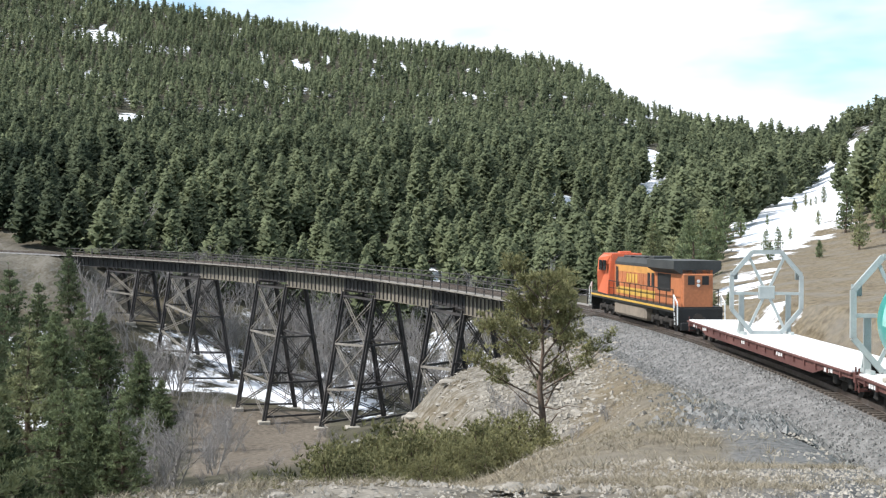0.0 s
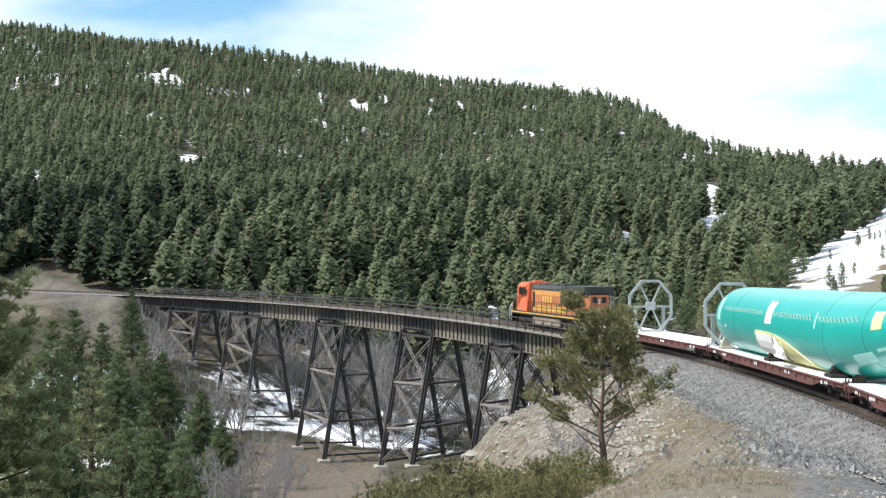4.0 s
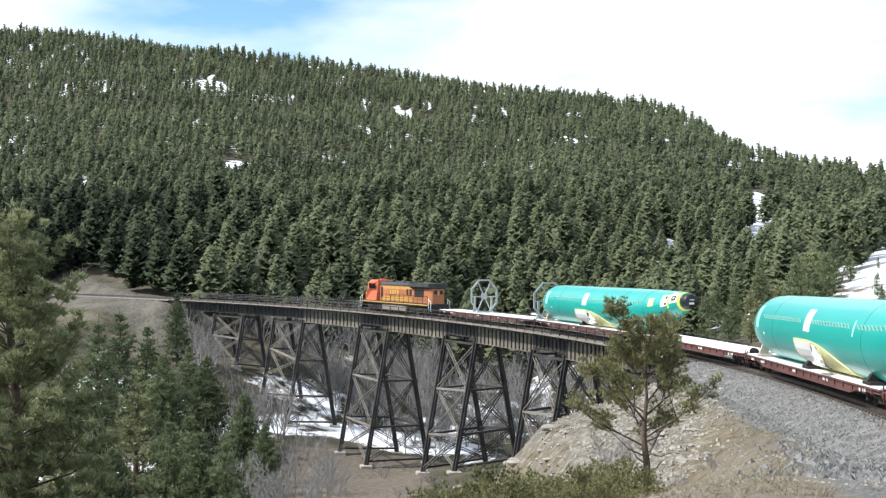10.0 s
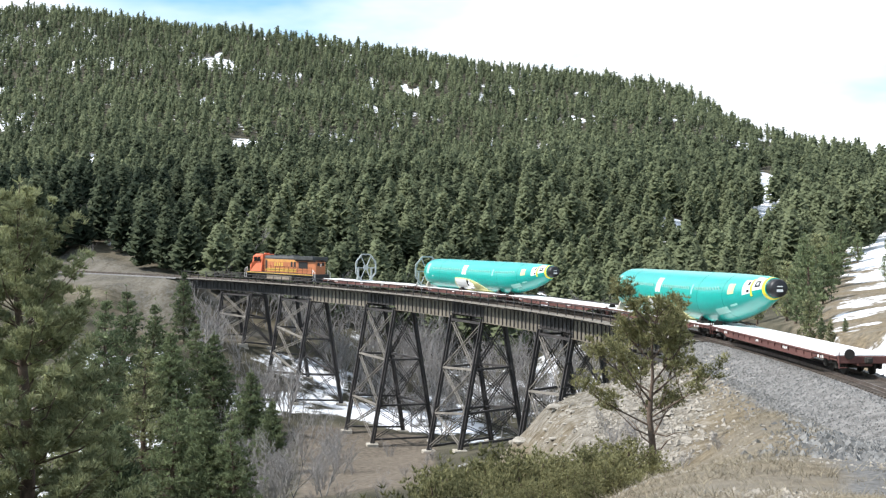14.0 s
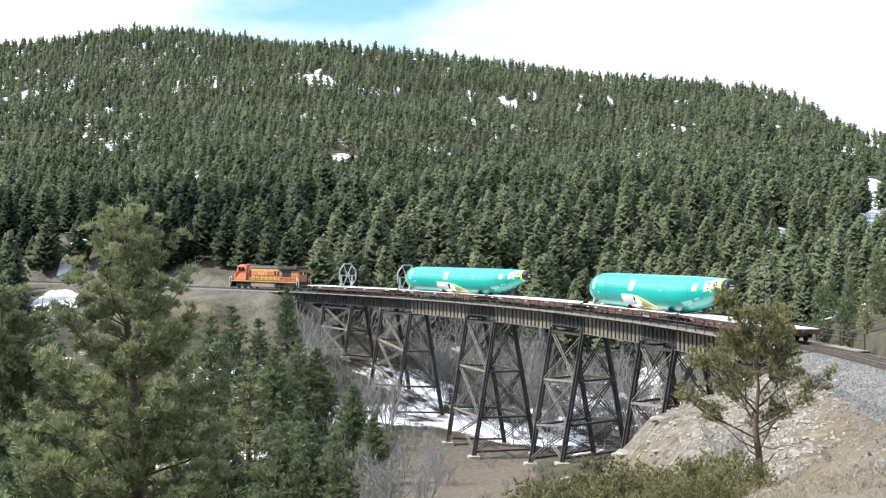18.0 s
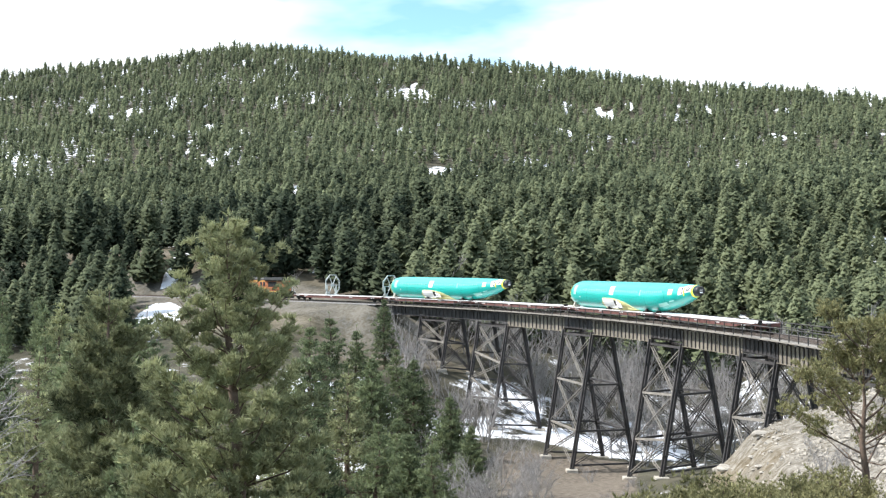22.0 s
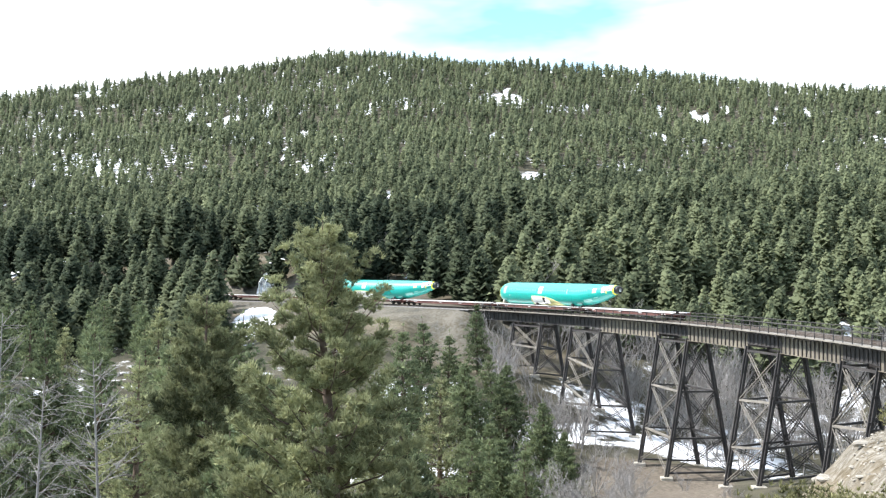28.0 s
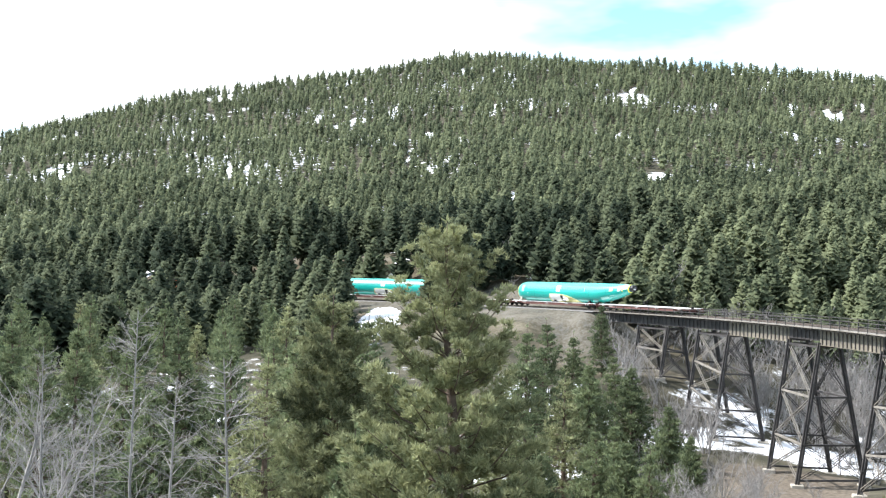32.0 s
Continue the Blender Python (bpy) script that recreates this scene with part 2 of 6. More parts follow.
MARK_WHITE = material("white_stencil_paint", (0.72, 0.70, 0.68), 0.6, vary=0.15, size=0.2)
GREEN = material("green_protective_film", (0.003, 0.36, 0.31), 0.38, vary=0.10, size=5.0, bump=0.03, fine=0.05, coat=0.7)
GREEN.node_tree.nodes["Principled BSDF"].inputs["Coat Roughness"].default_value = 0.28
GREEN_DARK = material("green_film_seam", (0.008, 0.19, 0.155), 0.4, vary=0.1)
GREEN_PALE = material("pale_window_film", (0.34, 0.68, 0.61), 0.35, vary=0.1)
PRIMER = material("yellow_green_primer", (0.66, 0.62, 0.30), 0.5, vary=0.2, size=1.0)
TAPE = material("yellow_edge_tape", (0.80, 0.66, 0.05), 0.5, vary=0.1)
WHITE = material("white_cover_sheet", (0.80, 0.80, 0.78), 0.5, vary=0.06)
BLACK = material("black_bulkhead_cover", (0.012, 0.012, 0.014), 0.45, vary=0.3)
GREY_RING = material("pale_grey_fixture_paint", (0.40, 0.43, 0.42), 0.5, 0.1, vary=0.18, size=0.8)


# ---- small builders ----
def mesh_of(name, verts, faces, mat, smooth=False):
    me = bpy.data.meshes.new(name)
    me.from_pydata([tuple(v) for v in verts], [], [tuple(f) for f in faces])
    for mm in (mat if isinstance(mat, (list, tuple)) else [mat]):
        me.materials.append(mm)
    if smooth:
        me.polygons.foreach_set("use_smooth", [True] * len(me.polygons))
    me.update()
    return me


def part(name, bm, mat, parent=None, label="", smooth=False):
    me = bpy.data.meshes.new(name)
    bm.normal_update()
    bm.to_mesh(me)
    bm.free()
    me.materials.append(mat)
    if smooth:
        me.polygons.foreach_set("use_smooth", [True] * len(me.polygons))
    ob = new(name, me)
    if parent:
        ob.parent = parent
    if label:
        tagged(ob, label)
    return ob


def thing(name, label, category, m=None, group="", kind=""):
    ob = new(name)
    ob.empty_display_size = 0.3
    if m is not None:
        ob.matrix_world = m
    return tagged(ob, label, category, group, kind)


def box(bm, cx, cy, cz, sx, sy, sz, bevel=0.0, m=None):
    r = bmesh.ops.create_cube(bm, size=1.0, matrix=(m or Matrix()) @ Matrix.Translation((cx, cy, cz)) @ Matrix.Diagonal((sx, sy, sz, 1)))
    if bevel:
        es = list({e for v in r["verts"] for e in v.link_edges})
        bmesh.ops.bevel(bm, geom=es, offset=bevel, segments=1, affect="EDGES", profile=0.5)
    return bm


def beam(bm, a, b, w, d=None, up=(0, 0, 1)):
    """A square bar from a to b."""
    a, b = Vector(a), Vector(b)
    v = b - a
    z = v.normalized()
    x = Vector(up).cross(z)
    x = x.normalized() if x.length > 1e-4 else Vector((1, 0, 0))
    y = z.cross(x)
    m = Matrix((x, y, z)).transposed().to_4x4()
    m.translation = (a + b) / 2
    bmesh.ops.create_cube(bm, size=1.0, matrix=m @ Matrix.Diagonal((w, d or w, v.length, 1)))
    return bm


def disc(bm, c, r, depth, axis="Y", seg=16, r2=None):
    rot = {"X": pose(0, 0, 0, 0, 90, 0), "Y": pose(0, 0, 0, 90, 0, 0), "Z": Matrix()}[axis]
    bmesh.ops.create_cone(bm, cap_ends=True, segments=seg, radius1=r, radius2=r if r2 is None else r2, depth=depth, matrix=Matrix.Translation(c) @ rot)
    return bm


def smooth_step(x, a, b):
    t = np.clip((np.asarray(x, float) - a) / (b - a), 0, 1)
    return t * t * (3 - 2 * t)


# ---- the line of the track ----
S_ALL = np.arange(-170.0, 460.0, 1.0)
_k = np.interp(S_ALL, [-60, -40, 5, 50, 110, 200], [0.0, 0.00325, 0.00504, 0.00495, 0.00487, 0.00491])
_h = np.concatenate([[0], np.cumsum((_k[1:] + _k[:-1]) / 2)])
_h = _h - np.interp(0, S_ALL, _h) - 0.13597
_x = np.concatenate([[0], np.cumsum(-(np.sin(_h[1:]) + np.sin(_h[:-1])) / 2)])
_y = np.concatenate([[0], np.cumsum((np.cos(_h[1:]) + np.cos(_h[:-1])) / 2)])
TX, TY = _x - np.interp(0, S_ALL, _x) + 34.434, _y - np.interp(0, S_ALL, _y) + 75.448
BRIDGE_A, BRIDGE_B = 12.4, 169.0


def rail_z(s):
    """The line sags a little before the bridge, then climbs at two in a hundred."""
    return 0.01872 * s + 0.0001 * (np.minimum(np.maximum(s, -70) - 80, 0) ** 2 - 6400)


def grade(s):
    return float(rail_z(s + 1) - rail_z(s - 1)) / 2


def track(s, off=0.0, z=0.0):
    """A place by the track: s along it, off to the left of the way the train goes, z over the rail's top."""
    h = float(np.interp(s, S_ALL, _h))
    return Vector((float(np.interp(s, S_ALL, TX)) - math.cos(h) * off, float(np.interp(s, S_ALL, TY)) - math.sin(h) * off, float(rail_z(s)) + z))


def on_track(s, off=0.0, z=0.0):
    """The pose of a thing that stands on the track, its +y the way the train goes."""
    h = float(np.interp(s, S_ALL, _h))
    return Matrix.Translation(track(s, off, z)) @ Matrix.Rotation(h, 4, "Z") @ Matrix.Rotation(math.atan(grade(s)), 4, "X")


# ---- the lie of the land ----
SKY_AZ = [-60, -40, -34.2, -32.8, -31.8, -30.6, -28.6, -26.4, -23.8, -22.2, -20.9, -18.8, -15.4, -11.9, -8.2, -4, 0, 3, 5.4, 7.2, 10.2, 12.8, 16, 20, 22.8, 26.5, 30.4, 45, 70]
SKY_EL = [5, 6.2, 6.1, 5.7, 5.2, 4.9, 5.3, 5.6, 6.2, 6.9, 7.9, 8.5, 8.9, 9.2, 9.8, 10.3, 10.7, 10.8, 11.0, 11.2, 11.1, 10.6, 10.2, 9.5, 9.2, 8.0, 7.0, 5.0, 3.0]


def wave(x, y, size, seed=0.0):
    """Smooth rolling noise from a few sines."""
    a, b = x / size + seed, y / size - 1.7 * seed
    return (np.sin(a * 1.7 + 1.3 * np.sin(b * 1.1)) + np.sin(b * 2.1 + 1.1 * np.sin(a * 0.9 + 2)) + 0.5 * np.sin(3.9 * a + 2.7 * b)) / 2.5


def near_track(x, y, lo, hi, step=2):
    ok = (S_ALL >= lo) & (S_ALL <= hi)
    sx, sy, ss = TX[ok][::step], TY[ok][::step], S_ALL[ok][::step]
    best, where = np.full(x.shape, 1e9), np.zeros(x.shape)
    for a, b, s in zip(sx, sy, ss):
        d = (x - a) ** 2 + (y - b) ** 2
        m = d < best
        best[m], where[m] = d[m], s
    return np.sqrt(best), where


def land(x, y):
    """The height of the ground, for arrays of x and y."""
    x, y = np.asarray(x, float), np.asarray(y, float)
    r, az = np.hypot(x, y), np.degrees(np.arctan2(-x, y))
    # the knoll that the camera stands on
    fall = np.interp(az, [-180, -90, -40, -28, -24, -19, -16.5, -13, -9, -4, 40, 60, 90, 180], [0.02, 0.05, 0.10, 0.135, 0.14, 0.17, 0.205, 0.235, 0.30, 0.60, 0.60, 0.4, 0.2, 0.02])
    brow = np.interp(az, [-24, -16, -13, -5, 2], [7.6, 7.7, 7.95, 7.95, 7.6])
    knoll = 4.2 - fall * np.maximum(r - brow, 0) + 0.22 * wave(x, y, 6.0) * smooth_step(r, 5, 14)
    knoll += 1.0 * np.exp(-(((az + 25.5) / 3.2) ** 2) - ((r - 38) / 9.0) ** 2)
    knoll += 1.1 * np.exp(-(((az + 23.4) / 2.4) ** 2) - ((r - 45) / 6.5) ** 2)
    knoll -= 0.26 * np.maximum(r - 51, 0) * smooth_step(np.abs(az), 60, 45)
    # the valley under the bridge
    ex, ey = x - 23.7, y - 171.5
    along, across = -0.75 * ex - 0.66 * ey, -0.66 * ex + 0.75 * ey
    valley = np.interp(across, [-160, -110, -85, -72, -47, -38, -25, -12, 0, 12, 22, 31, 40, 48, 57, 63, 78, 90, 160],
                       [-12, -14, -15, -15, -15, -15.5, -17.3, -19, -21, -20.6, -18.6, -17.4, -13.5, -9.6, -8.2, -6.4, 1, 3, 15])
    valley = valley + 0.09 * np.maximum(-along - 20, 0) + 0.6 * wave(x, y, 11.0, 0.4)
    left = smooth_step(along, 5, 70)
    valley = valley * (1 - left) + np.clip(valley, -18, -9 + 0.02 * np.maximum(along, 0)) * left
    valley = valley + smooth_step(az, 17, 31) * 10.0 * smooth_step(r, 140, 60)
    # the mountain behind
    el = np.interp(az, SKY_AZ, SKY_EL)
    far = np.interp(az, [-60, -34, -30, -24, -18, 0, 10, 30, 60], [700, 700, 800, 1000, 1150, 1300, 1350, 1250, 1000])
    r0 = np.interp(az, [-60, -34, -27, -22, -12, 0, 5, 12, 20, 30, 60], [70, 110, 135, 215, 235, 250, 262, 290, 300, 240, 150])
    z0 = np.interp(az, [-60, -30, -22, -12, 0, 6, 14, 30], [0.5, -0.5, -4, -13, -4, 2.5, 3.5, -4])
    power = np.interp(az, [-40, -27, -20, 60], [1.25, 1.3, 1.55, 1.55])
    top = EYE + far * np.tan(np.radians(el)) - 8.5
    f = np.clip((r - r0) / (far - r0), 0, 3)
    up = np.minimum(f, 1) ** power - 0.35 * np.maximum(f - 1, 0)
    hill = z0 + (top - z0) * up + 5.0 * wave(x, y, 75.0, 1.1) * smooth_step(f, 0.03, 0.3) * (1 - smooth_step(f, 0.8, 1.0))
    hill = np.where(r < r0, z0 - 0.62 * (r0 - r), hill)
    front = smooth_step(np.abs(az), 110, 60)
    z = np.maximum(np.maximum(knoll, valley * front + knoll * (1 - front)), hill * front - 60 * (1 - front))
    # the railway's banks and cuttings
    da, sa = near_track(x, y, -170, BRIDGE_A - 3)
    db, sb = near_track(x, y, BRIDGE_B + 3, 459)
    za, zb = rail_z(sa) - 0.75, rail_z(sb) - 0.42
    end = track(BRIDGE_A - 3)
    h = float(np.interp(BRIDGE_A, S_ALL, _h))
    out = np.where(sa > BRIDGE_A - 6, np.abs((x - end.x) * math.cos(h) + (y - end.y) * math.sin(h)), da)
    ahead = np.maximum(-(x - end.x) * math.sin(h) + (y - end.y) * math.cos(h), 0)
    z = np.maximum(z, za - 0.36 * np.maximum(da - 3.4, 0) - 0.80 * np.maximum(out - 14, 0) - 0.32 * ahead + 0.22 * wave(x, y, 1.9, 4.0) * smooth_step(da, 6.0, 8.5) + 0.35 * wave(x, y, 3.1, 2.0) * smooth_step(out, 13, 18))
    z = np.maximum(z, zb - np.where(sb < BRIDGE_B + 5, 0.85, 0.60) * np.maximum(db - 3.0, 0))
    z = np.minimum(z, za + 0.8 * np.maximum(da - 4.5, 0) + 60 * smooth_step(da, 40, 100))
    z = np.minimum(z, zb + 0.7 * np.maximum(db - 4.5, 0) + 60 * smooth_step(db, 60, 120))
    # the ground falls away below the far bank, on the valley's side
    line = np.hypot(np.interp(sb, S_ALL, TX), np.interp(sb, S_ALL, TY))
    z = np.where((r < line) & (sb > BRIDGE_B + 4), np.minimum(z, zb - 0.26 * np.maximum(db - 3.4, 0) + 60 * smooth_step(db, 50, 90)), z)
    return z


def land_at(x, y):
    return float(land(np.array([x]), np.array([y]))[0])


def spot(az, dist):
    """The point of the ground at that bearing (degrees to the left of +y) and distance from the knoll."""
    x, y = -dist * math.sin(radians(az)), dist * math.cos(radians(az))
    return Vector((x, y, land_at(x, y)))


# ---- ground ----
def spotty(x, y):
    """Small open spots in the woods, where the snow still lies."""
    left = smooth_step(np.degrees(np.arctan2(-x, y)), 2, 14)
    right = smooth_step(np.degrees(np.arctan2(-x, y)), -17, -22)
    low = 0.80 - 0.20 * left - 0.24 * right
    r = np.hypot(x, y)
    side = r * np.arctan2(-x, y)
    return smooth_step(wave(side, r / 4.5, 8.5, 9.0) + 0.55 * wave(side, r / 1.5, 37, 4.0), low, low + 0.16)


def spread(parts):
    out = []
    for a, b, n in parts:
        out += list(np.linspace(a, b, n, endpoint=False))
    return np.array(out + [parts[-1][1]])


def gravel_edge(s):
    """How far the loose ballast has run down the near bank, along the line."""
    return np.interp(s, [-90, -72, -56, -40, -20, 0, 12], [12.5, 10.8, 8.8, 7.0, 5.4, 5.0, 4.6])


def build_ground():
    gx = spread([(-4200, -1300, 12), (-1300, -300, 60), (-300, -90, 70), (-90, 90, 150), (90, 260, 55), (260, 1100, 50), (1100, 4200, 12)])
    gy = spread([(-4200, -300, 12), (-300, -20, 25), (-20, 120, 116), (120, 330, 120), (330, 1500, 130), (1500, 4200, 14)])
    X, Y = np.meshgrid(gx, gy)
    x, y = X.ravel(), Y.ravel()
    z = land(x, y)
    nx, ny = len(gx), len(gy)
    i = (np.arange(ny - 1)[:, None] * nx + np.arange(nx - 1)[None, :]).ravel()
    faces = np.stack([i, i + 1, i + 1 + nx, i + nx], 1)
    me = mesh_of("ground", np.stack([x, y, z], 1), faces, GROUND, smooth=True)
    r, az = np.hypot(x, y), np.degrees(np.arctan2(-x, y))
    da, sa = near_track(x, y, -170, BRIDGE_A)
    db, sb = near_track(x, y, BRIDGE_B, 459)
    d = np.minimum(da, db)
    edge = gravel_edge(sa)
    gravel = np.maximum(smooth_step(da, edge + 1.0, edge - 0.6) * smooth_step(sa, 16, 12), smooth_step(db, 24, 8) * 0.5)
    scree = smooth_step(da, edge + 0.2, edge + 1.5) * smooth_step(da, 19, 15) * smooth_step(np.abs(sa + 14), 30, 20) * smooth_step(az, -23.6, -21.6)
    grass = smooth_step(r, 98, 84) * smooth_step(az, -6, -13) + smooth_step(db, 34, 18) * 0.45 + 0.8 * smooth_step(az, -23, -27) * smooth_step(r, 900, 300)
    rock = smooth_step(np.abs(az + 16.0 + (r - 50) * 0.09), 4.2, 2.0) * smooth_step(r, 44, 48) * smooth_step(r, 98, 88) * 0.20 + smooth_step(r, 13, 9.5) * smooth_step(az, -22, -16) * 0.72
    rock += 0.40 * scree
    rock += 0.22 * smooth_step(r, 60, 50) * smooth_step(r, 14, 24) * smooth_step(az, -14, -19) + 0.25 * smooth_step(np.abs(az + 14.5), 3.5, 1) * smooth_step(np.abs(r - 105), 30, 12)
    snow = 0.33 + 0.10 * wave(x, y, 45, 3.0) + 0.05 * smooth_step(az, 6, 14) + 0.10 * smooth_step(r, 260, 500) * wave(x, y, 30, 5.0)
    ex, ey = x - 23.7, y - 171.5
    along, across = -0.75 * ex - 0.66 * ey, -0.66 * ex + 0.75 * ey
    snow += 0.10 * smooth_step(np.abs(across - 6), 26, 8) * smooth_step(along, 4, -6) * smooth_step(along, -120, -80)
    strip = -27.6 - (r - 130) * 0.0165
    snow += 0.13 * smooth_step(az, -20, -25) * smooth_step(r, 225, 260) * smooth_step(r, 620, 520) - 0.20 * smooth_step(az, -22, -25) * smooth_step(r, 230, 190) * smooth_step(r, 90, 110) + (0.27 + 0.18 * wave(x, y, 6.0, 6.0)) * smooth_step(np.abs(az - strip), 1.55 + 0.006 * np.maximum(r - 130, 0), 1.0) * smooth_step(r, 125, 140) * smooth_step(r, 470, 400)
    snow += 0.16 * smooth_step(np.abs(az + 31.4), 2.0, 1.4) * smooth_step(r, 215, 250) * smooth_step(r, 470, 440)
    for a0, r_0, wa, wr, k in ((-29.3, 118, 1.8, 14, 0.30), (-23.9, 470, 0.6, 170, 0.26), (0.2, 745, 1.2, 30, 0.32), (-1.6, 760, 0.6, 20, 0.4), (6.9, 640, 0.6, 25, 0.4), (1.8, 1120, 1.6, 40, 0.24), (7.2, 1220, 0.4, 60, 0.4), (13.2, 262, 0.9, 15, 0.75), (-29.2, 770, 1.7, 45, 0.5), (-33.2, 540, 1.2, 90, 0.4), (6.5, 195, 1.4, 7, 0.24), (3.0, 193, 2.5, 6, 0.22), (0.0, 192, 2.5, 7, 0.22), (-4.0, 198, 3.0, 8, 0.24), (-8.0, 194, 3.0, 9, 0.18), (-7.0, 218, 8.0, 22, 0.10), (-11.0, 186, 3.0, 12, 0.08), (6.6, 170, 1.4, 12, 0.28), (-3.0, 212, 3.0, 6, 0.20), (21, 700, 4.0, 250, 0.10), (20, 420, 5.0, 90, 0.12), (20, 105, 9.0, 50, 0.40), (11.5, 95, 5.0, 40, 0.34), (24, 72, 6.0, 20, 0.30), (9, 110, 5.0, 40, 0.06), (5.0, 205, 2.5, 14, 0.10), (4.2, 165, 2.2, 10, 0.2), (8.0, 150, 2.0, 20, 0.12)):
        snow += k * smooth_step(np.hypot((az - a0) / wa, (r - r_0) / wr), 1.3, 0.6)
    snow -= 0.45 * smooth_step(r, 120, 95) * smooth_step(az, -2, -8) + 0.9 * smooth_step(d, 8, 5) + 0.5 * gravel + 0.5 * smooth_step(r, 62, 48) * smooth_step(az, 2, -8) + 0.35 * smooth_step(db, 26, 14) * smooth_step(az, 11.5, 9)
    snow -= 0.5 * smooth_step(np.abs(across + 2), 22, 12) * smooth_step(np.abs(along - 22), 34, 20)
    snow += 0.55 * spotty(x, y) * smooth_step(r, 255, 300)
    soil = smooth_step(az, -1.5, -3.5) * smooth_step(az, -9.5, -8) * smooth_step(np.abs(r - 148), 42, 30)
    snow -= 0.35 * soil
    for name, v in (("soil", soil), ("gravel", gravel), ("grass", grass), ("rock", rock), ("snow", snow)):
        a = me.attributes.new(name, "FLOAT", "POINT")
        a.data.foreach_set("value", np.clip(v, 0, 1).astype(np.float32))
    return tagged(new("ground", me), "rolling ground of dry grass, gravel, brown soil and snow patches", "ground", kind="structure")


build_ground()


# ---- track ----
def swept(s0, s1, step, section, mat, name):
    """A strip along the track with the cross-section given as (off, z) points."""
    ss = np.arange(s0, s1 + 0.01, step)
    vs, fs, k = [], [], len(section)
    for s in ss:
        for o, z in section:
            vs.append(track(s, o, z))
    for i in range(len(ss) - 1):
        for j in range(k - 1):
            fs.append((i * k + j, i * k + j + 1, (i + 1) * k + j + 1, (i + 1) * k + j))
    return new(name, mesh_of(name, vs, fs, mat, smooth=False))


for s0, s1 in ((-165, BRIDGE_A), (BRIDGE_B, 450)):
    low = 4.6 if s0 < 0 else 2.7
    tagged(swept(s0, s1, 3, [(low, -0.30 - 0.354 * (low - 2.2)), (2.2, -0.30), (1.5, -0.26), (-1.5, -0.26), (-2.2, -0.30), (-low, -0.30 - 0.354 * (low - 2.2))], BALLAST, "ballast_bed"),
           "grey crushed-stone ballast bed under the track", "ballast", kind="structure")
for o in (0.75, -0.75):
    tagged(swept(-165, 450, 3, [(o + 0.07, -0.17), (o + 0.035, -0.15), (o + 0.035, 0), (o - 0.035, 0), (o - 0.035, -0.15), (o - 0.07, -0.17)], RAIL, "rail"),
           "long steel rail with a worn top", "rail", kind="structure")

tie_bm = bmesh.new()
box(tie_bm, 0, 0, -0.27, 2.6, 0.23, 0.2, 0.015)
tie_mesh = bpy.data.meshes.new("tie")
tie_bm.to_mesh(tie_mesh)
tie_bm.free()
tie_mesh.materials.append(TIE)
bed = bpy.data.objects["ballast_bed"]
for s in np.arange(-62, BRIDGE_A, 0.55):
    o = new("tie", tie_mesh)
    o.parent = bed
    o.matrix_basis = on_track(s, 0, 0)
vs, fs = [], []
for s in list(np.arange(-165, -62, 0.55)) + list(np.arange(BRIDGE_B, 430, 0.55)):
    m, b = on_track(s, 0, 0), len(vs)
    vs += [m @ Vector((x, y, z)) for x in (-1.3, 1.3) for y in (-0.115, 0.115) for z in (-0.37, -0.17)]
    fs += [(b, b + 1, b + 3, b + 2), (b + 4, b + 6, b + 7, b + 5), (b, b + 4, b + 5, b + 1), (b + 2, b + 3, b + 7, b + 6), (b + 1, b + 5, b + 7, b + 3)]
rest = tagged(new("tie_row", mesh_of("tie_row", vs, fs, TIE)), "row of dark timber ties", kind="stuff")
rest.parent = bed


# ---- viaduct ----
TOWERS = ((22.4, 31.6), (48.6, 58.2), (75.3, 84.6), (102.1, 110.8), (128.5, 137.5), (147.1, 155.8))
LEG_TOP, LEG_OFF, BATTER = -2.55, 1.45, 0.185


def laced_bar(bm, a, b, w):
    """Two flanges and the zigzag lacing between them."""
    a, b = Vector(a), Vector(b)
    z = (b - a).normalized()
    side = z.cross(Vector((0.3, 0.8, 0.1))).normalized() * w * 0.5
    beam(bm, a + side, b + side, w * 0.28)
    beam(bm, a - side, b - side, w * 0.28)
    n = max(3, int((b - a).length / (w * 2.2)))
    for i in range(n):
        p, q = a.lerp(b, i / n), a.lerp(b, (i + 1) / n)
        s = side if i % 2 else -side
        beam(bm, p + s, q - s, w * 0.12)


